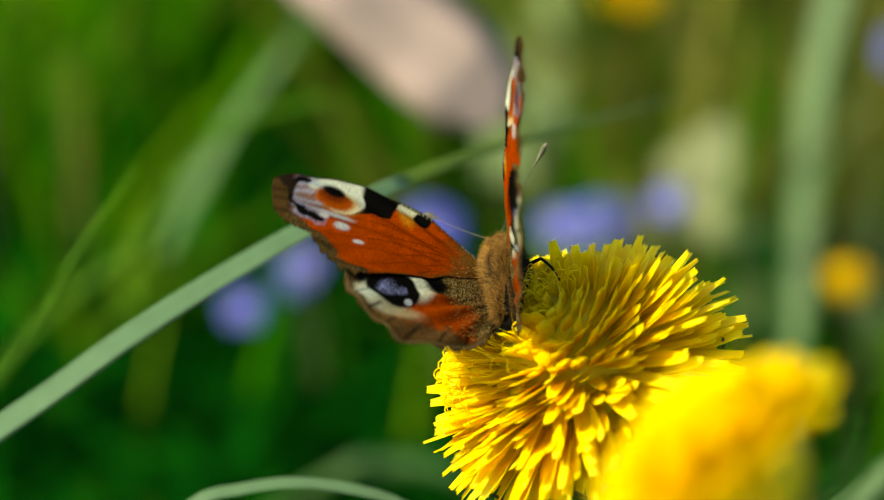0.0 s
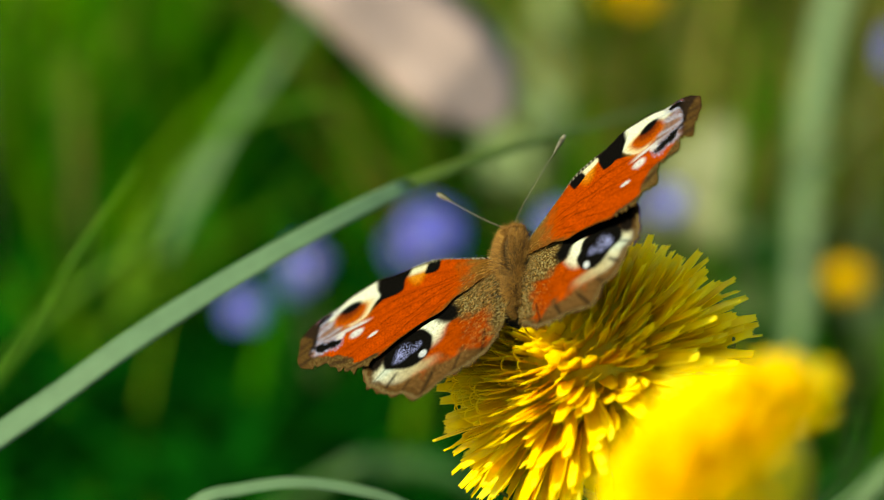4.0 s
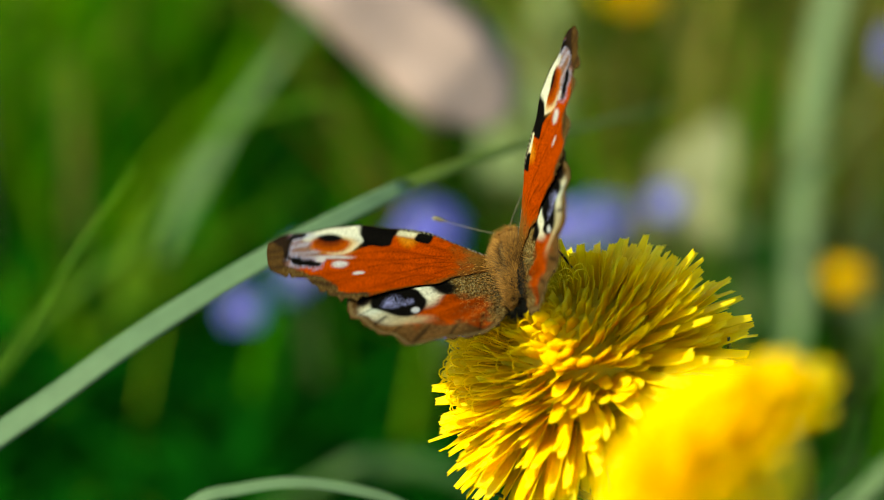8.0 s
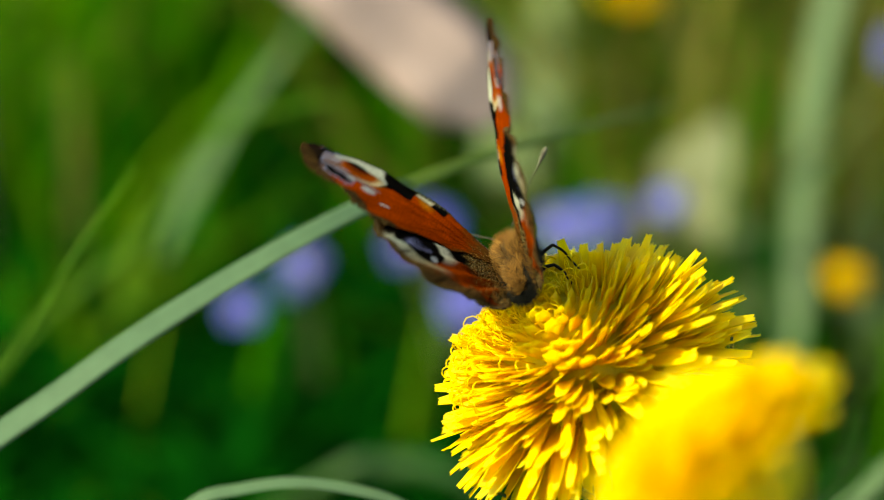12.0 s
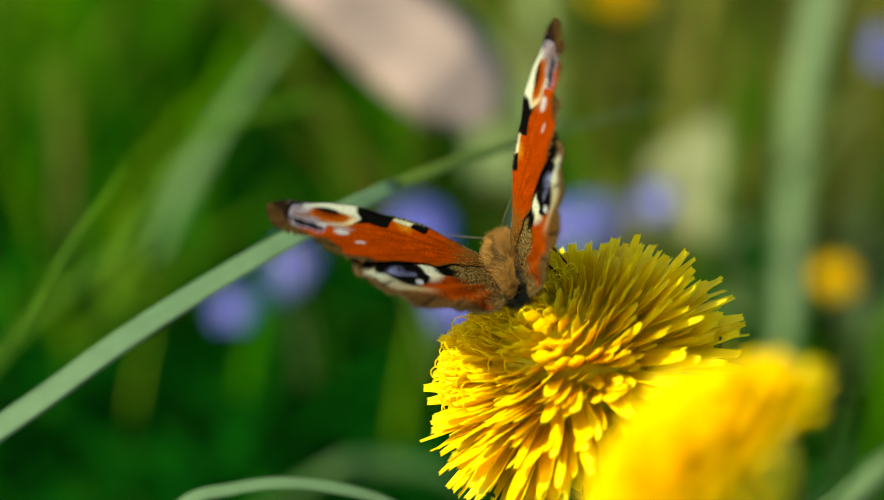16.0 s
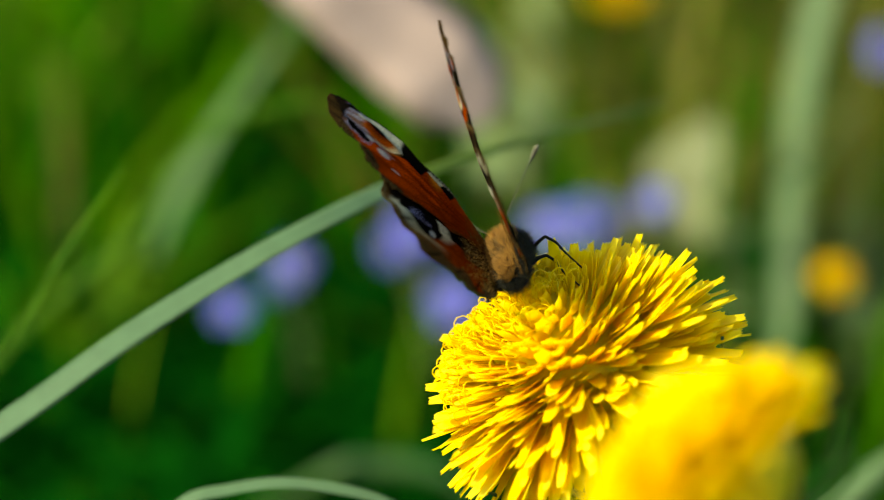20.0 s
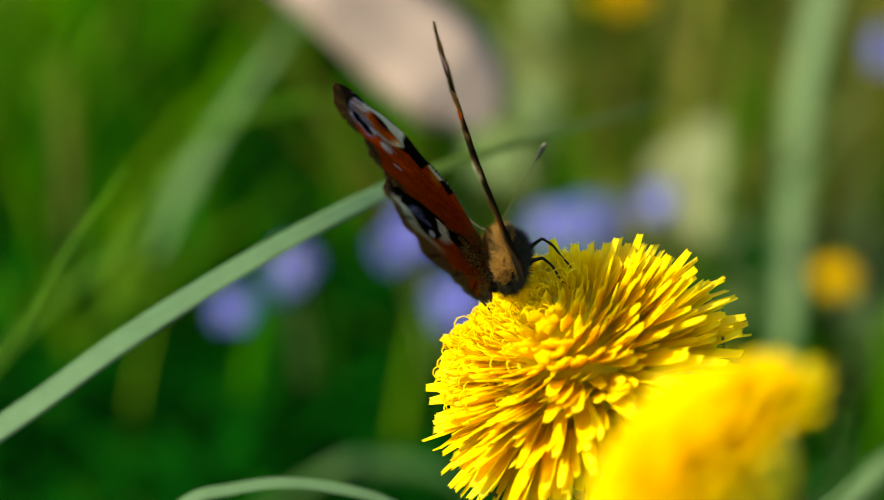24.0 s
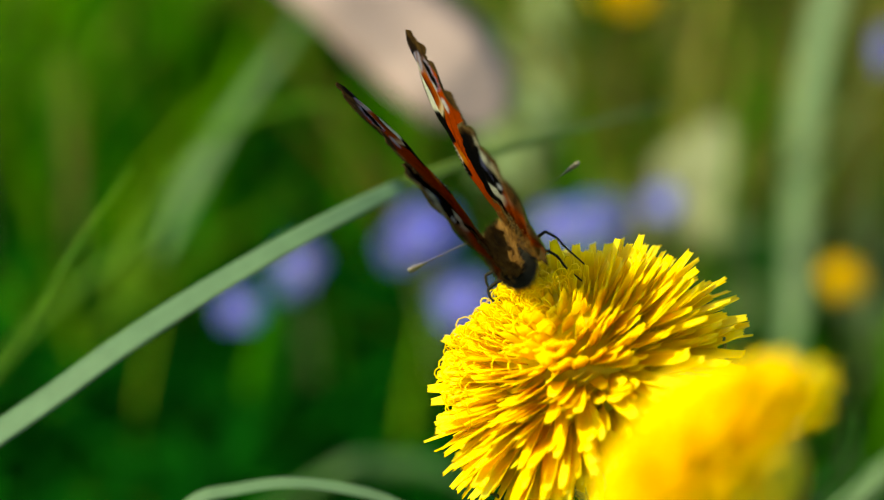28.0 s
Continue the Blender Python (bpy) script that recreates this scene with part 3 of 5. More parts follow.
def hindwing_grid(seed):
    ring = HIND_RIM + [(-1.2, -12.0), (-0.6, -3.0), (0.5, 0.6), (8.0, -1.5), (14.0, -4.0)]
    mid = np.array((7.0, -13.0))
    out = np.array(ring) - mid
    ang = np.unwrap(np.arctan2(out[:, 1], out[:, 0]))
    rad = np.hypot(out[:, 0], out[:, 1])
    order = np.argsort(ang)
    ang, rad = ang[order], rad[order]
    a = np.linspace(0, math.tau, 420)
    r = np.interp(a, ang, rad, period=math.tau)
    r = r + ragged(np.where(a > math.pi, a - math.tau, a) * 9, seed, 0.7) * (0.5 - 0.5 * np.cos(a)) ** 0.3
    r = r + 0.5 * np.abs(np.sin(a * 12 + 0.6)) * smooth(3.4, 3.8, a) * (1 - smooth(5.9, 6.2, a))
    r[-1] = r[0]
    u = np.linspace(0.005, 1, 90)[None, :]
    grid = np.stack([mid[0] + np.cos(a)[:, None] * r[:, None] * u, mid[1] + np.sin(a)[:, None] * r[:, None] * u], -1)
    return grid, margin(grid, HIND_RIM)


def hairs(name, count, mat, parent, spot, length, seed, label=""):
    """Fine fur: each hair is a thin three-sided spike; spot(rnd) gives its root and way."""
    rnd = random.Random(seed)
    bm = bmesh.new()
    for _ in range(count):
        root, way = spot(rnd)
        l = rnd.uniform(*length) * MM
        side = way.orthogonal().normalized() * 0.038 * MM
        side.rotate(Matrix.Rotation(rnd.uniform(0, 6.28), 3, way))
        other = way.cross(side)
        ring = [bm.verts.new(root + side), bm.verts.new(root - side * 0.5 + other * 0.8), bm.verts.new(root - side * 0.5 - other * 0.8)]
        tip = bm.verts.new(root + way * l)
        for i in range(3):
            bm.faces.new((ring[i], ring[(i + 1) % 3], tip))
    return tagged(part(name, bm, mat, parent, label), kind="stuff")


butterfly = thing("butterfly", pose(0.009, 0, 0.248), "peacock butterfly with rust-red eyespotted wings, basking on a dandelion", "butterfly")


feelers = []


def build_body():
    bm = bmesh.new()
    blob(bm, (0, 0.6 * MM, 0.1 * MM), (2.7 * MM, 5.0 * MM, 2.3 * MM), 14, 22)
    part("thorax", bm, SHADY_HIDE, butterfly, "tawny furry thorax")
    bm = bmesh.new()
    blob(bm, (0, -7.4 * MM, -0.4 * MM), (1.85 * MM, 5.2 * MM, 1.8 * MM), 18, 20, lambda v: (1 + 0.34 * v) * (1 + 0.03 * math.sin(v * 26)))
    part("abdomen", bm, BLACK_HIDE, butterfly, "dark ringed abdomen")
    bm = bmesh.new()
    blob(bm, (0, 6.0 * MM, 1.0 * MM), (1.5 * MM, 1.4 * MM, 1.4 * MM), 10, 16)
    head = part("head", bm, HIDE, butterfly)
    for side in (-1, 1):
        bm = bmesh.new()
        blob(bm, (side * 1.25 * MM, 6.5 * MM, 1.1 * MM), (0.7 * MM, 0.8 * MM, 0.85 * MM), 10, 14)
        part("eye", bm, BLACK_HIDE, head, "dark compound eye")

    def around(y0, y1, rx, rz, zc, low, high):
        def spot(rnd):
            y, a = rnd.uniform(y0, y1), radians(rnd.uniform(low, high))
            v = (2 * (y - y0) / (y1 - y0) - 1) * 0.93
            k = math.sqrt(1 - v * v)
            out = Vector((math.cos(a), 0.35 * v, math.sin(a)))
            root = Vector((rx * k * math.cos(a), y, zc + rz * k * math.sin(a))) * MM
            way = (out + Vector((rnd.gauss(0, 0.25), -0.9 + rnd.gauss(0, 0.25), rnd.gauss(0, 0.25)))).normalized()
            return root, way
        return spot

    hairs("fur", 2200, FUR, butterfly, around(-4.6, 6.0, 2.7, 2.3, 0.1, 38, 82), (0.8, 1.9), 11, "golden fur beside the back")
    hairs("fur", 2200, FUR, butterfly, around(-4.6, 6.0, 2.7, 2.3, 0.1, 98, 142), (0.8, 1.9), 14, "golden fur beside the back")
    hairs("fur", 900, BROWN_FUR, butterfly, around(-6.6, 4.6, 2.35, 2.28, 0.1, 62, 118), (0.5, 1.2), 15, "brown fur down the middle of the back")
    hairs("fur", 700, FUR, butterfly, around(3.2, 7.0, 2.1, 2.0, 0.5, 35, 145), (0.8, 1.6), 16, "golden collar of fur behind the head")
    hairs("fur", 2400, FUR, butterfly, around(-11.0, -1.0, 1.8, 1.9, -0.4, 48, 132), (0.6, 1.4), 12, "short brown fur on the abdomen")
    def tail_spot(low, high):
        return lambda rnd: tail_hair(rnd, radians(rnd.uniform(low, high)), rnd.uniform(0.05, 1.0))

    def tail_hair(rnd, a, v):
        root = Vector((1.5 * math.sin(v * 1.57) * math.cos(a), -10.8 - 1.5 * math.cos(v * 1.57), -0.4 + 1.4 * math.sin(v * 1.57) * math.sin(a))) * MM
        return root, Vector((0.5 * math.cos(a) + rnd.gauss(0, 0.2), -1.0, 0.5 * math.sin(a) + rnd.gauss(0, 0.2))).normalized()

    hairs("fur", 420, DARK_FUR, butterfly, tail_spot(170, 370), (0.9, 2.0), 17, "dark tuft at the end of the abdomen")
    hairs("fur", 420, FUR, butterfly, tail_spot(40, 140), (0.9, 2.0), 18, "tawny tuft at the end of the abdomen")
    hairs("fur", 3400, DARK_FUR, butterfly, around(-12.0, 5.6, 2.25, 2.15, -0.2, 138, 402), (0.7, 1.7), 13, "black fur under the body")
    hairs("fur", 1300, DARK_FUR, butterfly, around(-3.5, 6.6, 2.75, 2.4, -0.1, -70, 36), (0.9, 1.9), 19, "black fur on the flank")
    for side in (-1, 1):
        bm = bmesh.new()
        root = Vector((side * 0.6, 6.9, 1.9)) * MM
        line = spline([(0, 0, 0), (side * 2.9 * MM, 2.9 * MM, 1.5 * MM), (side * (9.4 if side > 0 else 7.9) * MM, (8.3 if side > 0 else 9.6) * MM, (4.2 if side > 0 else 3.7) * MM)], 10)
        tube(bm, line, lambda u: (0.055 + (0.22 if u > 0.97 else 0.30 * max(0, (u - 0.86) / 0.1) if u > 0.86 else 0)) * MM, 8)
        feeler = part("antenna", bm, FEELER, butterfly, "thin antenna with a club")
        feeler.matrix_local = Matrix.Translation(root)
        feelers.append((feeler, root))
        bm = bmesh.new()
        tip = line[-1]
        way = (line[-1] - line[-2]).normalized()
        tube(bm, [tip - way * 0.3 * MM, tip, tip + way * 0.35 * MM], lambda u: (0.37 - 0.15 * u) * MM, 8)
        part("club_tip", bm, CLUB, feeler, "pale tip of the club")
        for hip, knee, ankle, toe in LEGS[side]:
            hip, knee, ankle, toe = (Vector(q) * MM for q in (hip, knee, ankle, toe))
            bm = bmesh.new()
            tube(bm, spline([hip, hip.lerp(knee, 0.55) + Vector((0, 0, 0.25 * MM)), knee], 4), lambda u: (0.32 - 0.12 * u) * MM, 8)
            leg = part("leg", bm, BLACK_HIDE, butterfly, "thin black leg")
            bm = bmesh.new()
            tube(bm, spline([knee, knee.lerp(ankle, 0.5) + Vector((side * 0.25, 0, 0.1)) * MM, ankle, toe], 4), lambda u: (0.19 - 0.09 * u) * MM, 8)
            part("shin", bm, BLACK_HIDE, leg)


# hip, knee, ankle and toe of the four walking legs, in mm
LEGS = {
    1: [((1.3, 2.2, -2.0), (4.9, 1.0, -1.1), (5.7, -0.6, -4.0), (6.3, -2.4, -7.0)), ((1.3, -1.8, -2.2), (3.8, -1.6, -2.6), (4.3, -3.5, -5.4), (5.0, -5.2, -8.2))],
    -1: [((-1.3, 2.2, -2.2), (-4.5, 2.5, -1.0), (-5.0, 1.5, -3.0), (-5.0, 0.5, -5.0)), ((-1.3, -1.8, -2.2), (-5.0, -2.0, -1.6), (-5.2, -3.0, -3.4), (-5.0, -4.5, -5.2))],
}
build_body()
wings = []
for side, name in ((-1, "left"), (1, "right")):
    grid, rim = forewing_grid(2.0 if side < 0 else 7.5)
    wings.append((wing_part("forewing", side, grid, rim, forewing_colours, butterfly, "rust-red forewing with a cream and lilac eyespot", 0.14), side, 0.0))
    grid, rim = hindwing_grid(4.0 if side < 0 else 1.5)
    wings.append((wing_part("hindwing", side, grid, rim, hindwing_colours, butterfly, "hindwing with a black and blue eyespot", 0.05), side, -1.5))

    def root_spot(rnd):
        out, back = rnd.uniform(-0.6, 5.0) * rnd.random() ** 0.5, -rnd.uniform(0.5, 19)
        return Vector((side * out, back, 1.0)) * MM, Vector((side * 0.6, -1.0, rnd.uniform(0.1, 0.5))).normalized()
    hairs("fur", 700, FUR, wings[-1][0], root_spot, (0.4, 0.9), 31, "tawny hair at the wing root")


# ---- single blades and leaves that stand out ----
def build_blade(name, points, widths, mat, label, category="grass blade", across=(1, 0, 0), fold=0.25, steps=8, group="", tip=None):
    """tip: the share of the length, and the material, of an end that has another colour."""
    base = Vector(points[0])
    ob = thing(name, Matrix.Translation(base), label, category, group)
    bm = bmesh.new()
    line = spline([Vector(p) - base for p in points], steps)
    us = [i / (len(widths) - 1) for i in range(len(widths))]
    cut = round(tip[0] * (len(line) - 1)) if tip else len(line) - 1
    share = cut / (len(line) - 1)
    blade(bm, line[:cut + 1], lambda u: float(np.interp(u * share, us, widths)), Vector(across), fold)
    part("leaf_blade", bm, mat, ob)
    if tip:
        bm = bmesh.new()
        blade(bm, line[cut:], lambda u: float(np.interp(share + u * (1 - share), us, widths)), Vector(across), fold)
        part("leaf_tip", bm, tip[1], ob, "thin olive-green tip of the blade")
    bm = bmesh.new()
    tube(bm, [p + Vector((0, 0.0003, -0.0003)) for p in line], lambda u: 0.00005 + 0.018 * float(np.interp(u, us, widths)), 5)
    part("midrib", bm, mat, ob)
    return ob


long_blade = build_blade("grass_blade", [(-0.16, -0.06, -0.004), (-0.145, -0.04, 0.09), (-0.0803, 0.0057, 0.2072), (-0.0658, 0.0105, 0.2146), (-0.0587, 0.0141, 0.2187), (-0.0513, 0.0168, 0.2232), (-0.0439, 0.0196, 0.2280), (-0.0366, 0.0232, 0.2320), (-0.0292, 0.0267, 0.2357), (-0.0217, 0.0301, 0.2392), (-0.0142, 0.0353, 0.2417), (-0.0066, 0.0442, 0.2427), (0.0013, 0.0548, 0.2426), (0.0097, 0.0690, 0.2408), (0.0189, 0.0880, 0.2374), (0.0293, 0.1127, 0.2321), (0.0420, 0.1423, 0.2258)],
            [0.005, 0.005, 0.0046, 0.0044, 0.0042, 0.0041, 0.004, 0.0039, 0.0037, 0.0035, 0.0031, 0.0026, 0.0021, 0.0016, 0.0013, 0.0010, 0.0004], GREY_BLADE, "long arching blue-green grass blade", across=(0.365, -0.733, -0.452), steps=5, fold=0.08, tip=(0.70, OLIVE_BLADE))
build_blade("grass_blade", [(-0.062, 0.008, -0.004), (-0.0459, 0.0059, 0.1785), (-0.0391, 0.0140, 0.2006), (-0.0334, 0.0165, 0.2076), (-0.0269, 0.0171, 0.2094), (-0.0201, 0.0174, 0.2102), (-0.0132, 0.0172, 0.2095), (-0.0064, 0.0166, 0.2078), (-0.0003, 0.0153, 0.2042), (0.0050, 0.0127, 0.1971)],
            [0.002, 0.002, 0.002, 0.0018, 0.0017, 0.0016, 0.0014, 0.0004], GREY_BLADE, "low arched blue-green grass blade", across=(0.1, -0.78, -0.6))
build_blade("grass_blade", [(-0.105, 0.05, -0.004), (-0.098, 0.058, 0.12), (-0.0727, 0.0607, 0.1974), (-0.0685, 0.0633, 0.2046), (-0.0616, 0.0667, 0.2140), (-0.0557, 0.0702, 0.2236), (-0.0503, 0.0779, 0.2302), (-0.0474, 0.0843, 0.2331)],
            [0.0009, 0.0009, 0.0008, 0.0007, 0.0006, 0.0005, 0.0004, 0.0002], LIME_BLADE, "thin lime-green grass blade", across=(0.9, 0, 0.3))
build_blade("grass_blade", [(0.1, 0.45, -0.004), (0.1015, 0.4421, 0.0321), (0.1058, 0.4514, 0.0575), (0.1089, 0.4674, 0.0840), (0.1124, 0.4860, 0.1174), (0.1201, 0.5035, 0.1481), (0.1298, 0.5198, 0.1725), (0.1441, 0.5398, 0.1894)],
            [0.004, 0.006, 0.008, 0.0100, 0.011, 0.011, 0.010, 0.002], SOFT_LEAF, "broad pale green grass leaf standing upright", across=(0.75, -0.6, 0))
build_blade("grass_blade", [(0.06, 0.55, -0.004), (0.03, 0.5, 0.2), (-0.0303, 0.4681, 0.1677), (-0.0414, 0.4231, 0.1582), (-0.0570, 0.4156, 0.1376), (-0.0688, 0.4086, 0.1184), (-0.0774, 0.4022, 0.1008)],
            [0.0015, 0.0015, 0.002, 0.0035, 0.0055, 0.0085, 0.002], MID_LEAF, "pale green leaf drooping in the grass", across=(-0.54, 0.59, 0.14))
build_blade("grass_blade", [(0.05, 0.12, -0.004), (0.07, 0.13, 0.11), (0.0671, 0.1314, 0.1432), (0.0753, 0.1347, 0.1523), (0.0845, 0.1373, 0.1595), (0.0968, 0.1393, 0.1648)],
            [0.003, 0.004, 0.0065, 0.0065, 0.005, 0.001], SOFT_LEAF, "pale grey-green leaf low beside the dandelions", across=(0.2, 0.6, 0.8))
build_blade("dry_leaf", [(-0.16, 0.6, -0.004), (-0.14, 0.5, 0.2), (-0.1, 0.38, 0.29), (-0.0471, 0.3220, 0.2224), (-0.0256, 0.2911, 0.2135), (-0.0081, 0.2801, 0.2010), (0.0020, 0.2704, 0.1946), (0.0076, 0.2684, 0.1893), (0.0126, 0.2663, 0.1834)],
            [0.0015, 0.0015, 0.003, 0.019, 0.026, 0.028, 0.0275, 0.025, 0.009], DRY_LEAF, "withered beige leaf drooping in the grass", "leaf", across=(-0.62, -0.58, -0.53), fold=0.02)
build_blade("broad_leaf", [(-0.07, 0.36, -0.004), (-0.06, 0.36, 0.03), (-0.0277, 0.3188, 0.0734), (-0.0148, 0.3196, 0.0755), (-0.0006, 0.3192, 0.0744), (0.0123, 0.3170, 0.0683)],
            [0.002, 0.003, 0.005, 0.0065, 0.0055, 0.002], MID_LEAF, "pale green leaf low in the meadow", "leaf", across=(0.0, 0.6, 0.8))
build_blade("broad_leaf", [(0.0380, 0.70, -0.004), (0.0270, 0.6408, 0.0416), (0.0328, 0.6690, 0.0608), (0.0403, 0.6977, 0.0811), (0.0471, 0.7267, 0.1023)],
            [0.010, 0.026, 0.032, 0.028, 0.014], SAGE_LEAF, "sage-green leaf standing among withered grass", "leaf", across=(0.85, -0.5, 0))
build_blade("broad_leaf", [(0.1015, 0.5327, -0.0040), (0.1015, 0.5127, 0.0407), (0.1063, 0.5478, 0.0492), (0.1121, 0.5832, 0.0590), (0.1202, 0.6178, 0.0662)],
            [0.006, 0.012, 0.016, 0.014, 0.003], SAGE_LEAF, "sage-green leaf beside the bleached one", "leaf", across=(0.85, -0.5, 0))
build_blade("broad_leaf", [(0.1387, 0.5507, -0.0040), (0.1387, 0.5307, 0.0317), (0.1441, 0.5659, 0.0406), (0.1507, 0.6015, 0.0507), (0.1599, 0.6471, 0.0590)],
            [0.008, 0.016, 0.02, 0.018, 0.004], SAGE_LEAF, "sage-green leaf low in the withered grass", "leaf", across=(0.85, -0.5, 0))
build_blade("broad_leaf", [(0.092, 0.56, -0.004), (0.092, 0.56, 0.04), (0.0835, 0.5299, 0.0600), (0.0838, 0.5346, 0.0720), (0.0864, 0.5393, 0.0840), (0.0930, 0.5532, 0.0950)],
            [0.016, 0.034, 0.038, 0.038, 0.028, 0.004], STRAW, "bleached straw-coloured leaf in the meadow", "leaf", across=(0.75, -0.6, 0))
build_blade("grass_blade", [(-0.19, 0.23, -0.004), (-0.105, 0.24, 0.125), (-0.0654, 0.2453, 0.1637), (-0.0556, 0.2507, 0.1787), (-0.0434, 0.2539, 0.1873), (-0.0274, 0.2554, 0.1916), (-0.0176, 0.2549, 0.1902)],
            [0.0012, 0.0013, 0.0015, 0.0016, 0.0015, 0.0012, 0.0004], LIME_BLADE, "thin arching lime-green grass blade", across=(0.3, -0.6, -0.6))


# ---- blue speedwell ----
def build_speedwell(spots, label, seed):
    rnd = random.Random(seed)
    x0, y0 = spots[0][0] + 0.004, spots[0][1] + 0.008
    ob = thing("speedwell", pose(x0, y0, 0), label, "flower", "blue flowers in the meadow")
    for x, y, z, size in spots:
        top = Vector((x - x0, y - y0, z))
        bm = bmesh.new()
        tube(bm, spline([(0, 0, -0.004), (top.x * 0.4 + 0.003, top.y * 0.5, z * 0.5), top], 6), lambda u: (0.0009 - 0.0004 * u), 6)
        part("stem", bm, GREEN_STEM, ob)
        face = Vector((rnd.uniform(-0.4, 0.2), -0.7, 0.75)).to_track_quat("Z", "Y").to_matrix().to_4x4()
        bm = bmesh.new()
        for i in range(5):
            a = math.tau * i / 5 + rnd.uniform(-0.1, 0.1)
            petal = spline([(0, 0.0006, 0), (0, size * 0.25, 0.0006), (0, size * 0.42, 0.0004), (0, size * 0.52, -0.0006)], 3)
            turn = Matrix.Rotation(a, 3, "Z")
            blade(bm, [turn @ p for p in petal], lambda u: size * (0.12 + 0.36 * math.sin(math.pi * min(1, u * 0.9 + 0.06))), turn @ Vector((1, 0, 0)), 0.12)
        corolla = part("corolla", bm, BLUE, ob, "five blue petals")
        corolla.matrix_local = Matrix.Translation(top) @ face
        bm = bmesh.new()
        blob(bm, (0, 0, 0.0004), (0.0011, 0.0011, 0.0007), 6, 10)
        part("eye", bm, WHITE_EYE, corolla, "white eye of the flower")


build_speedwell([(*(-0.0436, 0.4870, 0.0677), 0.0156), (*(-0.0620, 0.4824, 0.0549), 0.0126), (*(-0.0496, 0.4974, 0.0582), 0.0117)], "blue speedwell flowers among the grass", 1)
build_speedwell([(*(-0.0033, 0.4909, 0.0784), 0.0185), (*(-0.0114, 0.5010, 0.0682), 0.0136), (*(0.0081, 0.4831, 0.0570), 0.0185)], "blue speedwell flowers behind the butterfly", 2)
build_speedwell([(*(0.0466, 0.4912, 0.0792), 0.0185), (*(0.0357, 0.5035, 0.0749), 0.0136), (*(0.0552, 0.5170, 0.0739), 0.0117)], "pale blue speedwell flowers behind the dandelion", 3)
build_speedwell([(*(0.0664, 0.4559, 0.0992), 0.0105), (*(0.1545, 0.5869, 0.1082), 0.0156)], "small blue speedwell flowers in the grass", 4)


# ---- the meadow ----
def sow(name, mat, label, verts, faces):
    mesh = bpy.data.meshes.new(name)
    mesh.from_pydata(verts, [], faces)
    mesh.materials.append(mat)
    mesh.polygons.foreach_set("use_smooth", [True] * len(faces))
    tagged(new(name, mesh), label, "grass", kind="stuff")


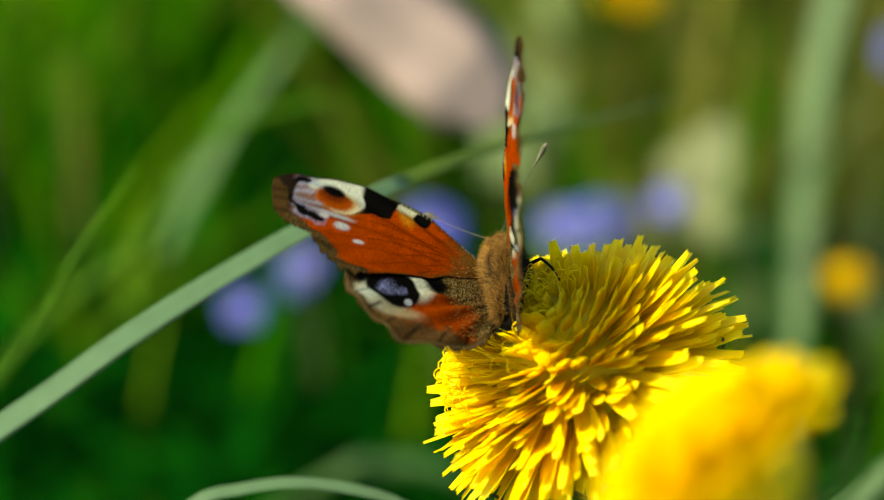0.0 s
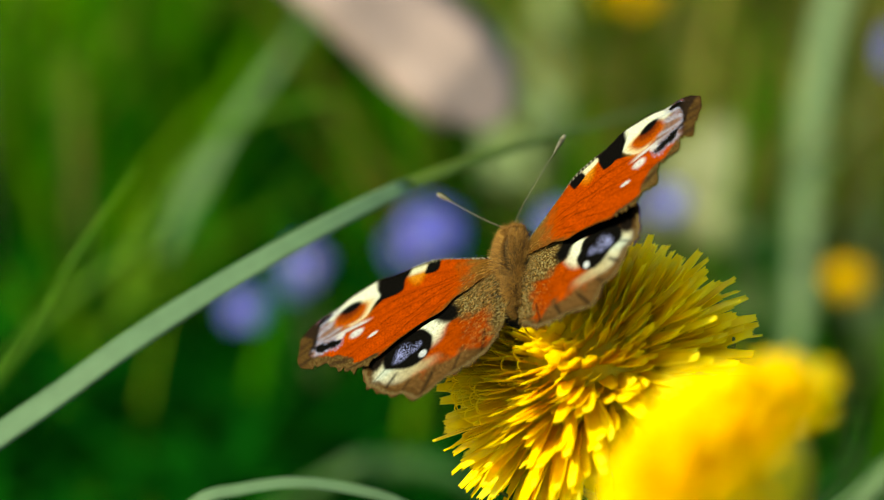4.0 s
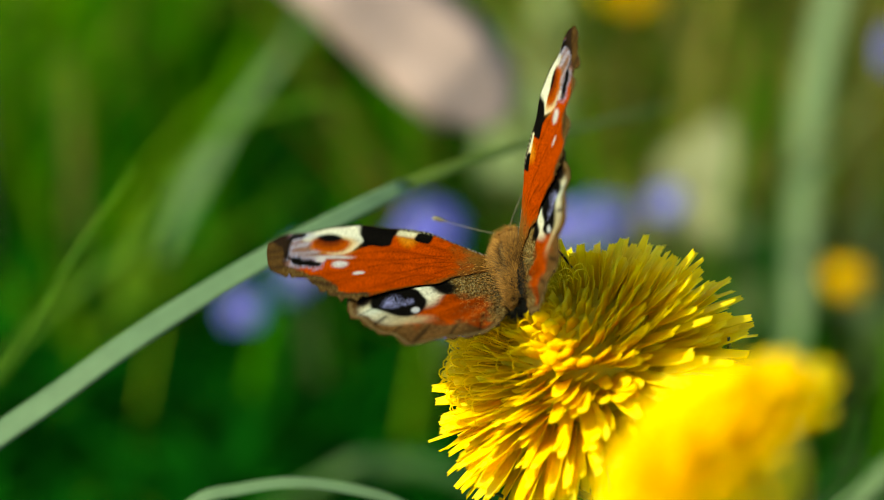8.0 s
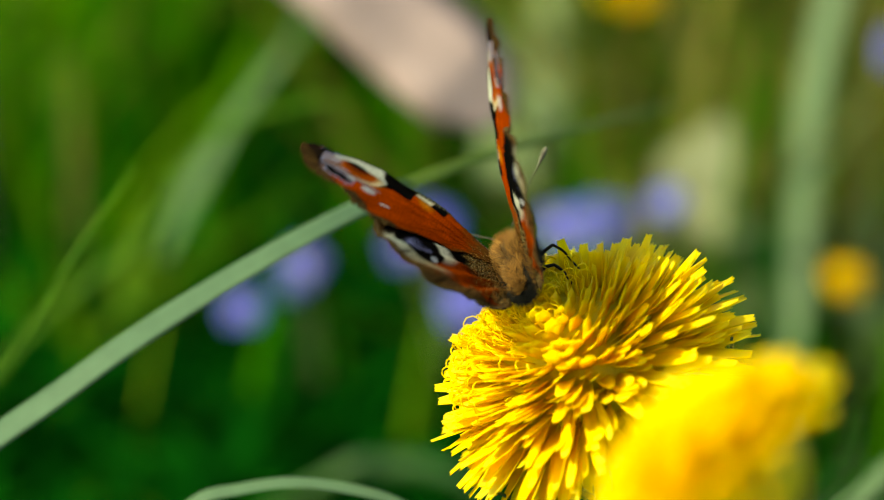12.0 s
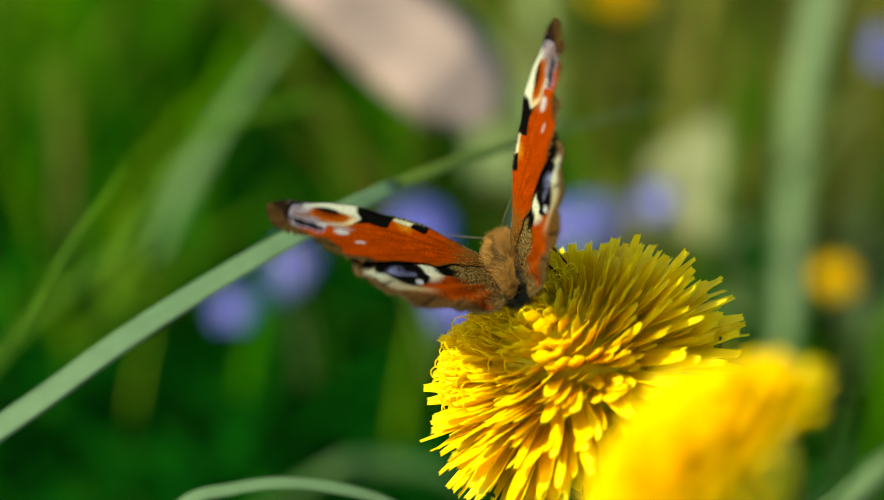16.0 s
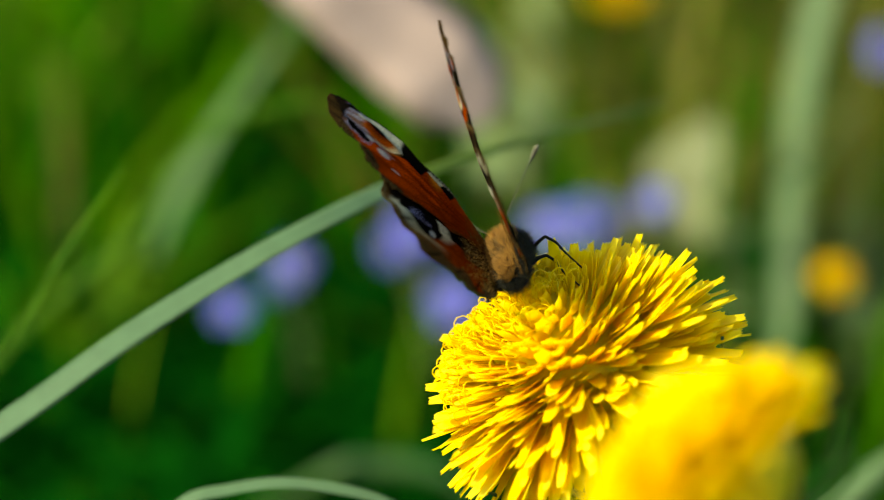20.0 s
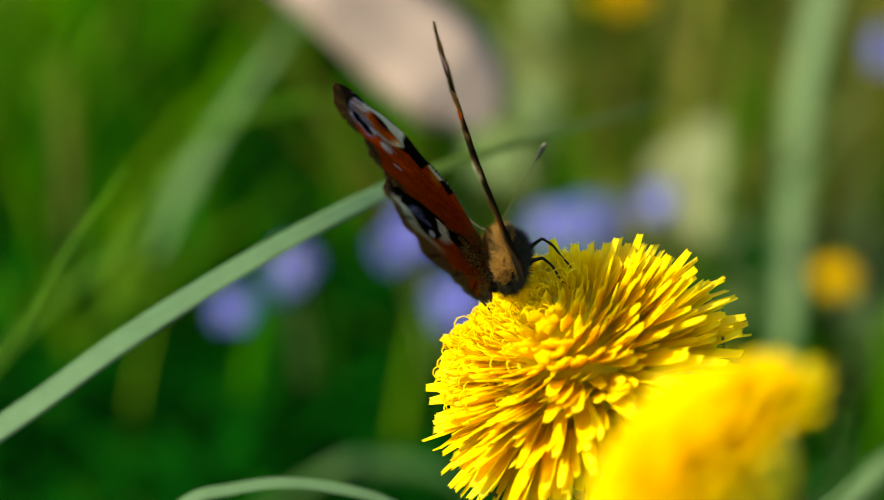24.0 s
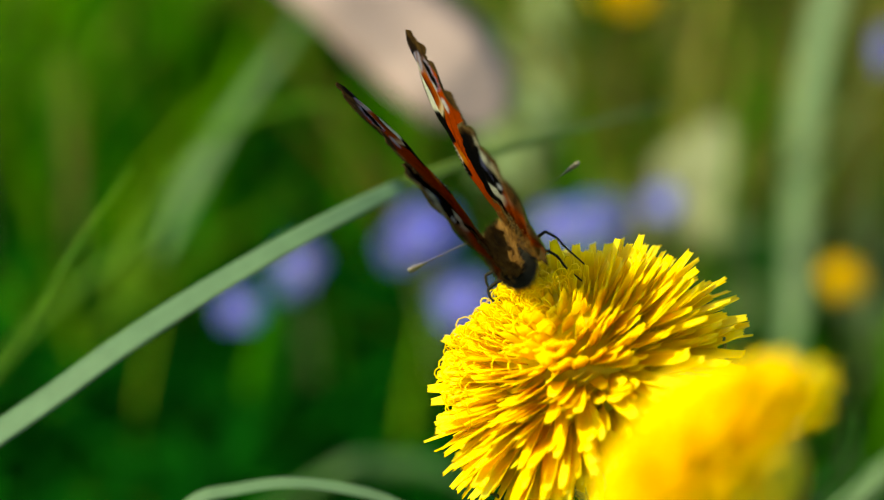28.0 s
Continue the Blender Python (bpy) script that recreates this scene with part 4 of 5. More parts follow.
def build_meadow():
    rnd = random.Random(21)
    verts, faces = [], []

    def add(x, y, h, w, lean, way, bend):
        nonlocal verts, faces
        steps = 5
        side = (math.cos(way), math.sin(way))
        start = len(verts)
        for i in range(steps + 1):
            u = i / steps
            d = h * (lean * u + bend * u * u)
            px, py, pz = x - side[1] * d, y + side[0] * d, h * u * (1 - 0.35 * bend * u) - 0.008
            half = w / 2 * (1 - u) ** 0.55 + 0.00015
            for q, rise in ((-1, 0.25), (0, 0), (1, 0.25)):
                verts.append((px + side[0] * half * q, py + side[1] * half * q, pz + abs(q) * half * rise))
        for i in range(steps):
            for q in (0, 1):
                a = start + i * 3 + q
                faces.append((a, a + 1, a + 4, a + 3))

    for _ in range(21000):
        y = 0.34 + 1.7 * rnd.random() ** 1.3
        x = rnd.uniform(-0.12 - 0.36 * y, 0.14 + 0.36 * y)
        clump = noise.noise(Vector((x * 9, y * 9, 3.0))) + 0.6 * noise.noise(Vector((x * 24, y * 18, 5.0)))
        if clump < rnd.uniform(-0.45, 0.2):
            continue
        if y < 0.75 and x < 0.03 and rnd.random() < (0.95 if y < 0.58 else 0.8):
            continue
        if y < 0.85 and x > 0.02 and rnd.random() < 0.88:
            continue
        tall = min(1.0, 0.45 + max(0, y - 0.34) * 1.2) * (1 + 0.8 * clump)
        add(x, y, rnd.uniform(0.06, 0.17) * tall + 0.01, rnd.uniform(0.003, 0.0075), rnd.uniform(-0.2, 0.35), rnd.gauss(0, 0.9), rnd.uniform(0, 0.7))
    for _ in range(42000):
        a, r = rnd.uniform(0, math.tau), 0.25 + 3.0 * rnd.random() ** 0.6
        x, y = r * math.cos(a), r * math.sin(a)
        if -0.7 < y < 2.0 and abs(x) < 0.15 + 0.36 * max(0, y + 0.35):
            continue
        add(x, y, rnd.uniform(0.06, 0.18), rnd.uniform(0.003, 0.006), rnd.uniform(-0.3, 0.3), rnd.uniform(0, 6.28), rnd.uniform(0, 0.7))
    sow("meadow_grass", GRASS, "dense sunlit green meadow grass", verts, faces)
    verts.clear()
    faces.clear()
    def inside(v, low, high, soft):
        return min(1, max(0, (v - low) / soft + 0.5), max(0, (high - v) / soft + 0.5))

    for _ in range(15000):
        y = rnd.uniform(0.45, 1.9)
        x = rnd.uniform(-0.1, 1.3)
        if rnd.random() > inside(y, 0.56, 1.55, 0.2) * inside(x, 0.012, 0.24 + 0.5 * y, 0.06 + 0.2 * max(0, x)):
            continue
        if noise.noise(Vector((x * 16, y * 9, 9.0))) < rnd.uniform(-0.25, 0.1):
            continue
        add(x, y, rnd.uniform(0.06, 0.24), rnd.uniform(0.003, 0.009), rnd.uniform(-0.4, 0.4), rnd.gauss(0, 1.0), rnd.uniform(0.1, 0.8))
    straw, straw_faces = list(verts), list(faces)
    verts.clear()
    faces.clear()
    # leaves added low on the left, their dark green standing in for shade
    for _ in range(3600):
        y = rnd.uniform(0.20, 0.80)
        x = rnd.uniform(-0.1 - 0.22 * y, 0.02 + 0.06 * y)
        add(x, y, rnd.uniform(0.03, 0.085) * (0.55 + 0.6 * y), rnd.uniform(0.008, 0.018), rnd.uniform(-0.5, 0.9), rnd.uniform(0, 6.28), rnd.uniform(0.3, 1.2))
    shade_verts, shade_faces = list(verts), list(faces)
    verts.clear()
    faces.clear()
    for _ in range(16000):
        y = rnd.uniform(0.45, 1.6)
        x = rnd.uniform(-1.0, 0.05)
        if rnd.random() > inside(y, 0.64, 1.25, 0.3) * inside(x, -0.21 - 0.46 * y, -0.05 - 0.06 * y, 0.05 + 0.3 * abs(x)):
            continue
        if noise.noise(Vector((x * 20, y * 13, 2.0))) < rnd.uniform(-0.05, 0.25):
            continue
        add(x, y, rnd.uniform(0.08, 0.23), rnd.uniform(0.004, 0.010), rnd.uniform(-0.4, 0.4), rnd.gauss(0, 1.0), rnd.uniform(0.1, 0.8))
    for _ in range(3600):
        y = rnd.uniform(0.48, 1.1)
        x = rnd.uniform(0.02, 0.40)
        if rnd.random() > inside(y, 0.54, 1.0, 0.15) * inside(x, 0.085 * y + 0.02, 0.16 + 0.2 * y, 0.06):
            continue
        add(x, y, rnd.uniform(0.03, 0.11), rnd.uniform(0.004, 0.010), rnd.uniform(-0.4, 0.4), rnd.gauss(0, 1.0), rnd.uniform(0.1, 0.8))
    # small light leaves low among the shade-dark ones
    for _ in range(240):
        y = rnd.uniform(0.42, 0.75)
        x = rnd.uniform(-0.12 - 0.2 * y, 0.03)
        add(x, y, rnd.uniform(0.03, 0.06), rnd.uniform(0.005, 0.010), rnd.uniform(-0.6, 0.8), rnd.uniform(0, 6.28), rnd.uniform(0.4, 1.1))
    sow("lime_grass", LIME_GRASS, "sunlit yellow-green grass farther off", verts, faces)
    verts, faces = shade_verts, shade_faces
    sow("meadow_herb", SHADE_LEAF, "low meadow leaves with shade put into their near-black green", verts, faces)
    verts, faces = straw, straw_faces
    sow("dry_grass", BROWN_GRASS, "withered olive-brown grass between the green", verts, faces)


build_meadow()


def motions():
    # the sun-warmed insect shifts its stance and opens and shuts its wings
    walk(butterfly, [
        (0.0, pose(0.00743, -0.00104, 0.24715, 8.5, -33.4, -7.4)),
        (0.2, pose(0.00780, -0.00118, 0.24676, 8.9, -33.8, -7.5)),
        (0.5, pose(0.00791, -0.00120, 0.24671, 9.1, -34.5, -8.4)),
        (0.7, pose(0.00807, -0.00108, 0.24702, 10.2, -34.9, -8.6)),
        (1.0, pose(0.00845, -0.00106, 0.24708, 6.4, -33.3, -5.2)),
        (1.1, pose(0.00809, -0.00110, 0.24698, 5.8, -32.3, -4.4)),
        (1.2, pose(0.00744, -0.00109, 0.24700, 5.5, -31.2, -3.9)),
        (1.3, pose(0.00727, -0.00112, 0.24691, 5.4, -30.4, -3.8)),
        (1.4, pose(0.00722, -0.00109, 0.24702, 5.2, -30.1, -4.2)),
        (1.5, pose(0.00725, -0.00096, 0.24735, 4.9, -30.1, -4.7)),
        (1.7, pose(0.00753, -0.00091, 0.24751, 3.7, -30.0, -5.4)),
        (2.0, pose(0.00770, -0.00089, 0.24756, 3.9, -31.2, -6.1)),
        (2.2, pose(0.00763, -0.00088, 0.24757, 3.7, -31.4, -6.0)),
        (2.5, pose(0.00726, -0.00094, 0.24742, 6.0, -30.2, -7.6)),
        (2.6, pose(0.00741, -0.00097, 0.24733, 6.9, -30.2, -7.8)),
        (2.7, pose(0.00766, -0.00094, 0.24743, 7.9, -30.3, -7.9)),
        (2.8, pose(0.00801, -0.00081, 0.24777, 8.8, -30.2, -7.9)),
        (2.9, pose(0.00823, -0.00082, 0.24776, 9.3, -29.7, -7.5)),
        (3.0, pose(0.00867, -0.00082, 0.24776, 9.5, -28.9, -6.7)),
        (3.1, pose(0.00906, -0.00080, 0.24781, 9.7, -28.0, -6.0)),
        (3.2, pose(0.00919, -0.00086, 0.24764, 10.1, -27.4, -5.8)),
        (3.3, pose(0.00932, -0.00088, 0.24757, 10.5, -27.0, -6.1)),
        (3.4, pose(0.00949, -0.00072, 0.24802, 10.9, -26.8, -6.5)),
        (3.5, pose(0.00931, -0.00070, 0.24808, 11.2, -26.8, -6.8)),
        (5.5, pose(0.00889, -0.00036, 0.24901, 3.4, -37.4, -3.4)),
        (5.7, pose(0.00899, -0.00036, 0.24901, 3.3, -37.8, -3.3)),
        (6.0, pose(0.00874, -0.00043, 0.24881, 3.4, -37.6, -3.6)),
        (6.2, pose(0.00852, -0.00049, 0.24865, 3.7, -37.2, -3.0)),
        (6.5, pose(0.00830, -0.00061, 0.24832, 2.6, -37.0, -2.0)),
        (6.7, pose(0.00838, -0.00066, 0.24818, 2.7, -36.7, -3.2)),
        (7.0, pose(0.00949, -0.00088, 0.24757, 4.6, -35.0, -5.3)),
        (7.2, pose(0.00930, -0.00083, 0.24772, 4.5, -35.0, -5.3)),
        (7.5, pose(0.00862, -0.00081, 0.24778, 2.9, -36.9, -4.3)),
        (7.7, pose(0.00872, -0.00075, 0.24795, 2.9, -37.4, -3.5)),
        (8.0, pose(0.00893, -0.00063, 0.24828, 3.7, -36.9, -3.4)),
        (8.1, pose(0.00878, -0.00061, 0.24831, 3.7, -37.0, -3.2)),
        (8.2, pose(0.00869, -0.00063, 0.24828, 3.2, -36.9, -2.7)),
        (8.3, pose(0.00866, -0.00054, 0.24852, 2.1, -36.8, -2.0)),
        (8.4, pose(0.00824, -0.00056, 0.24847, 1.1, -36.6, -1.4)),
        (8.5, pose(0.00850, -0.00056, 0.24847, 0.7, -36.5, -0.8)),
        (8.7, pose(0.00850, -0.00046, 0.24873, 1.4, -36.9, -0.4)),
        (9.0, pose(0.00862, -0.00043, 0.24882, 3.5, -37.0, -1.5)),
        (9.2, pose(0.00841, -0.00042, 0.24886, 3.8, -36.9, -3.4)),
        (9.3, pose(0.00804, -0.00052, 0.24856, 3.7, -36.6, -3.5)),
        (9.5, pose(0.00813, -0.00041, 0.24887, 3.1, -35.6, -1.0)),
        (9.7, pose(0.00876, -0.00043, 0.24881, 4.2, -34.5, 0.7)),
        (9.8, pose(0.00909, -0.00037, 0.24899, 4.9, -34.2, 0.7)),
        (10.0, pose(0.00911, -0.00036, 0.24900, 5.7, -33.8, 0.2)),
        (10.2, pose(0.00930, -0.00041, 0.24887, 5.2, -33.8, -0.5)),
        (10.3, pose(0.00965, -0.00045, 0.24877, 4.8, -33.9, -0.5)),
        (10.5, pose(0.00940, -0.00041, 0.24888, 4.3, -33.8, 0.1)),
        (11.0, pose(0.00907, -0.00040, 0.24890, 1.6, -35.8, 2.5)),
        (11.2, pose(0.00937, -0.00042, 0.24884, 2.7, -35.6, 1.4)),
        (11.5, pose(0.00959, -0.00050, 0.24863, 1.7, -35.1, 2.6)),
        (11.7, pose(0.00960, -0.00047, 0.24871, 0.6, -35.8, 2.1)),
        (11.8, pose(0.00967, -0.00047, 0.24871, -1.0, -36.3, 2.6)),
        (12.0, pose(0.00925, -0.00057, 0.24843, -6.6, -37.4, 4.8)),
        (12.2, pose(0.00932, -0.00047, 0.24871, -9.0, -38.1, 5.6)),
        (12.3, pose(0.00952, -0.00042, 0.24884, -9.0, -38.2, 5.6)),
        (12.5, pose(0.00975, -0.00033, 0.24909, -8.7, -38.3, 5.5)),
        (14.5, pose(0.00949, -0.00025, 0.24931, 5.0, -37.9, 1.3)),
        (14.7, pose(0.00985, -0.00031, 0.24915, 4.5, -37.7, 1.1)),
        (15.0, pose(0.00958, -0.00025, 0.24931, 1.0, -37.7, 4.1)),
        (15.2, pose(0.00952, -0.00038, 0.24895, 1.5, -38.1, 5.0)),
        (15.5, pose(0.00959, -0.00041, 0.24886, 1.8, -38.4, 4.5)),
        (15.7, pose(0.00956, -0.00043, 0.24883, 1.3, -38.2, 3.7)),
        (15.8, pose(0.00980, -0.00054, 0.24852, 0.4, -38.2, 3.6)),
        (16.0, pose(0.00948, -0.00055, 0.24848, -3.9, -38.4, 4.0)),
        (16.2, pose(0.00962, -0.00060, 0.24834, -8.6, -39.0, 5.5)),
        (16.3, pose(0.00960, -0.00054, 0.24851, -9.5, -39.3, 6.0)),
        (16.5, pose(0.00996, -0.00044, 0.24878, -9.8, -40.1, 6.8)),
        (17.0, pose(0.01040, -0.00020, 0.24944, -9.8, -41.2, 9.0)),
        (17.5, pose(0.01026, -0.00034, 0.24907, -9.0, -40.9, 7.0)),
        (18.0, pose(0.00959, -0.00046, 0.24873, -9.7, -38.0, 5.8)),
        (18.2, pose(0.00933, -0.00057, 0.24844, -9.9, -37.1, 5.3)),
        (18.3, pose(0.00913, -0.00057, 0.24843, -9.4, -36.7, 5.2)),
        (18.5, pose(0.00963, -0.00054, 0.24852, -6.2, -36.8, 4.5)),
        (18.7, pose(0.00975, -0.00042, 0.24886, -2.5, -37.4, 4.2)),
        (19.0, pose(0.01009, -0.00036, 0.24901, -0.3, -37.7, 4.1)),
        (19.2, pose(0.01004, -0.00034, 0.24906, -0.4, -37.9, 3.9)),
        (19.5, pose(0.01005, -0.00041, 0.24888, -3.0, -38.4, 3.9)),
        (19.7, pose(0.00966, -0.00056, 0.24845, -5.7, -38.5, 2.4)),
        (19.8, pose(0.00920, -0.00054, 0.24853, -7.5, -38.6, 3.0)),
        (20.0, pose(0.00974, -0.00027, 0.24926, -10.9, -39.7, 6.4)),
        (20.2, pose(0.00995, -0.00029, 0.24919, -10.8, -40.9, 7.2)),
        (20.5, pose(0.01019, -0.00019, 0.24949, -10.1, -42.6, 6.9)),
        (21.0, pose(0.01017, -0.00018, 0.24951, -8.6, -43.0, 5.9)),
        (21.5, pose(0.00979, -0.00020, 0.24944, -6.3, -42.2, 4.2)),
        (23.5, pose(0.01036, -0.00026, 0.24928, 0.9, -37.5, -0.1)),
        (23.6, pose(0.00973, -0.00045, 0.24877, -0.7, -37.0, 0.1)),
        (23.7, pose(0.00921, -0.00052, 0.24857, -2.7, -36.4, 0.8)),
        (23.8, pose(0.00881, -0.00040, 0.24890, -4.9, -35.9, 1.9)),
        (23.9, pose(0.00905, -0.00031, 0.24915, -6.6, -35.6, 3.3)),
        (24.0, pose(0.00900, -0.00025, 0.24931, -7.8, -35.5, 4.3)),
        (24.5, pose(0.00968, -0.00004, 0.24989, -9.1, -38.3, 4.9)),
        (25.0, pose(0.00963, -0.00005, 0.24986, -10.4, -41.0, 5.0)),
        (25.5, pose(0.00891, -0.00030, 0.24917, -7.6, -36.9, 2.4)),
        (25.7, pose(0.00906, -0.00047, 0.24870, -7.1, -36.4, 2.2)),
        (25.8, pose(0.00897, -0.00053, 0.24855, -6.5, -36.5, 2.0)),
        (26.0, pose(0.00989, -0.00045, 0.24878, -4.9, -37.1, 2.9)),
        (26.2, pose(0.01024, -0.00044, 0.24879, -3.2, -37.7, 3.4)),
        (26.3, pose(0.01052, -0.00037, 0.24897, -2.5, -37.9, 2.9)),
        (26.5, pose(0.01034, -0.00028, 0.24923, -1.2, -38.1, 1.1)),
        (26.7, pose(0.01018, -0.00025, 0.24930, -1.2, -38.3, 0.6)),
        (27.0, pose(0.01012, -0.00023, 0.24938, -3.5, -37.7, 1.4)),
        (27.2, pose(0.00986, -0.00033, 0.24908, -4.0, -37.2, 2.2)),
        (27.3, pose(0.00993, -0.00040, 0.24889, -5.0, -37.0, 3.3)),
        (27.5, pose(0.00906, -0.00074, 0.24797, -10.1, -36.6, 6.9)),
        (27.7, pose(0.00805, -0.00047, 0.24870, -12.9, -37.1, 8.6)),
        (27.8, pose(0.00867, -0.00028, 0.24924, -12.2, -37.6, 9.1)),
        (27.9, pose(0.00866, -0.00026, 0.24929, -11.1, -38.0, 9.6)),
        (28.0, pose(0.00881, -0.00006, 0.24984, -10.1, -38.4, 9.8)),
    ])
    # seconds, left and right wing angle above the body's level
    strokes = [
        (0.0, 56.8, 54.1), (0.2, 48.6, 43.5), (0.5, 47.4, 39.8), (0.7, 47.2, 39.6), (1.0, 48.4, 46.1),
        (1.1, 55.4, 52.5), (1.2, 68.3, 66.5), (1.3, 74.7, 75.9), (1.4, 79.1, 81.7), (1.5, 81.5, 87.2),
        (1.7, 83.8, 92.9), (2.0, 84.3, 92.9), (2.2, 82.5, 91.0), (2.5, 75.2, 79.4), (2.6, 70.6, 75.2),
        (2.7, 63.0, 70.2), (2.8, 55.0, 64.7), (2.9, 46.9, 59.7), (3.0, 34.1, 50.6), (3.1, 18.7, 43.0),
        (3.2, 3.0, 27.8), (3.3, -4.9, 18.6), (3.4, -10.2, 11.7), (3.5, -11.6, 8.5), (5.5, 66.5, 58.3),
        (5.7, 66.5, 58.8), (6.0, 66.3, 58.5), (6.2, 63.1, 57.6), (6.5, 52.3, 49.0), (6.7, 40.3, 39.7),
        (7.0, 23.9, 28.3), (7.2, 20.8, 28.4), (7.5, 22.6, 30.5), (7.7, 27.7, 30.6), (8.0, 39.7, 40.0),
        (8.1, 47.2, 44.2), (8.2, 54.2, 53.3), (8.3, 62.4, 61.9), (8.4, 70.2, 68.4), (8.5, 76.6, 76.0),
        (8.7, 80.7, 77.7), (9.0, 79.6, 75.7), (9.2, 70.7, 74.3), (9.3, 65.8, 67.8), (9.5, 53.7, 61.3),
        (9.7, 44.6, 52.1), (9.8, 35.6, 46.3), (10.0, 19.9, 32.8), (10.2, 7.6, 19.8), (10.3, 3.2, 13.9),
        (10.5, 2.7, 12.0), (11.0, 6.7, 9.3), (11.2, 8.2, 11.0), (11.5, 19.8, 23.5), (11.7, 29.7, 31.5),
        (11.8, 43.4, 41.9), (12.0, 68.9, 60.5), (12.2, 79.8, 72.6), (12.3, 85.8, 78.9), (12.5, 89.3, 84.2),
        (14.5, 44.9, 34.0), (14.7, 31.5, 21.6), (15.0, 25.9, 12.7), (15.2, 26.7, 13.6), (15.5, 28.9, 16.1),
        (15.7, 29.8, 18.4), (15.8, 36.0, 25.2), (16.0, 53.2, 40.9), (16.2, 70.8, 57.9), (16.3, 79.7, 66.7),
        (16.5, 89.1, 75.9), (17.0, 93.0, 77.8), (17.5, 89.5, 78.5), (18.0, 83.0, 77.9), (18.2, 76.4, 69.9),
        (18.3, 69.7, 63.0), (18.5, 57.5, 51.9), (18.7, 43.7, 37.3), (19.0, 39.3, 31.0), (19.2, 38.0, 30.4),
        (19.5, 42.8, 31.9), (19.7, 60.5, 48.3), (19.8, 73.2, 56.9), (20.0, 84.8, 69.0), (20.2, 92.3, 74.9),
        (20.5, 94.3, 75.6), (21.0, 92.6, 75.3), (21.5, 88.3, 71.2), (23.5, 39.4, 22.9), (23.6, 54.6, 38.6),
        (23.7, 65.0, 50.0), (23.8, 76.1, 63.6), (23.9, 79.9, 69.5), (24.0, 83.8, 74.1), (24.5, 91.5, 80.6),
        (25.0, 90.8, 73.6), (25.5, 83.3, 68.7), (25.7, 74.7, 61.5), (25.8, 69.7, 56.7), (26.0, 56.3, 44.6),
        (26.2, 38.6, 28.1), (26.3, 30.9, 22.0), (26.5, 17.6, 8.6), (26.7, 16.1, 7.1), (27.0, 16.0, 9.5),
        (27.2, 19.6, 13.0), (27.3, 25.7, 17.5), (27.5, 50.3, 36.7), (27.7, 73.6, 61.8), (27.8, 79.4, 69.2),
        (27.9, 85.6, 74.3), (28.0, 87.5, 77.8),
    ]
    for wing, side, droop in wings:
        rows = []
        for t, left, right in strokes:
            rise = right if side > 0 else left
            # the wings feather a little as they close
            turned = min(1, max(0, (t - 27.4) / 0.3))
            feather = float(np.interp(rise, [10, 40, 60, 78], [0, 5, 5, 2.5])) + 5 * turned if side > 0 else (4.0 if t > 4.5 else 1.0) * min(1, max(0, (rise - 58) / 25)) - 5 * turned
            close = 2.5 * min(1, max(0, (rise - 44) / 12)) if side > 0 and droop else 0
            # spread flat, the forewings tilt forward and the hindwings lag behind them
            spread = min(1, max(0, (36 - rise) / 24))
            lag = spread * ((4.0 if side < 0 else -2.5) if droop else (1.2 if side < 0 else -0.8))
            if not droop:
                feather -= 4.0 * spread
            rows.append((t, pose(side * 0.00203, 0, 0.00095, feather, -side * (rise + droop + close + lag), 0)))
        walk(wing, rows)
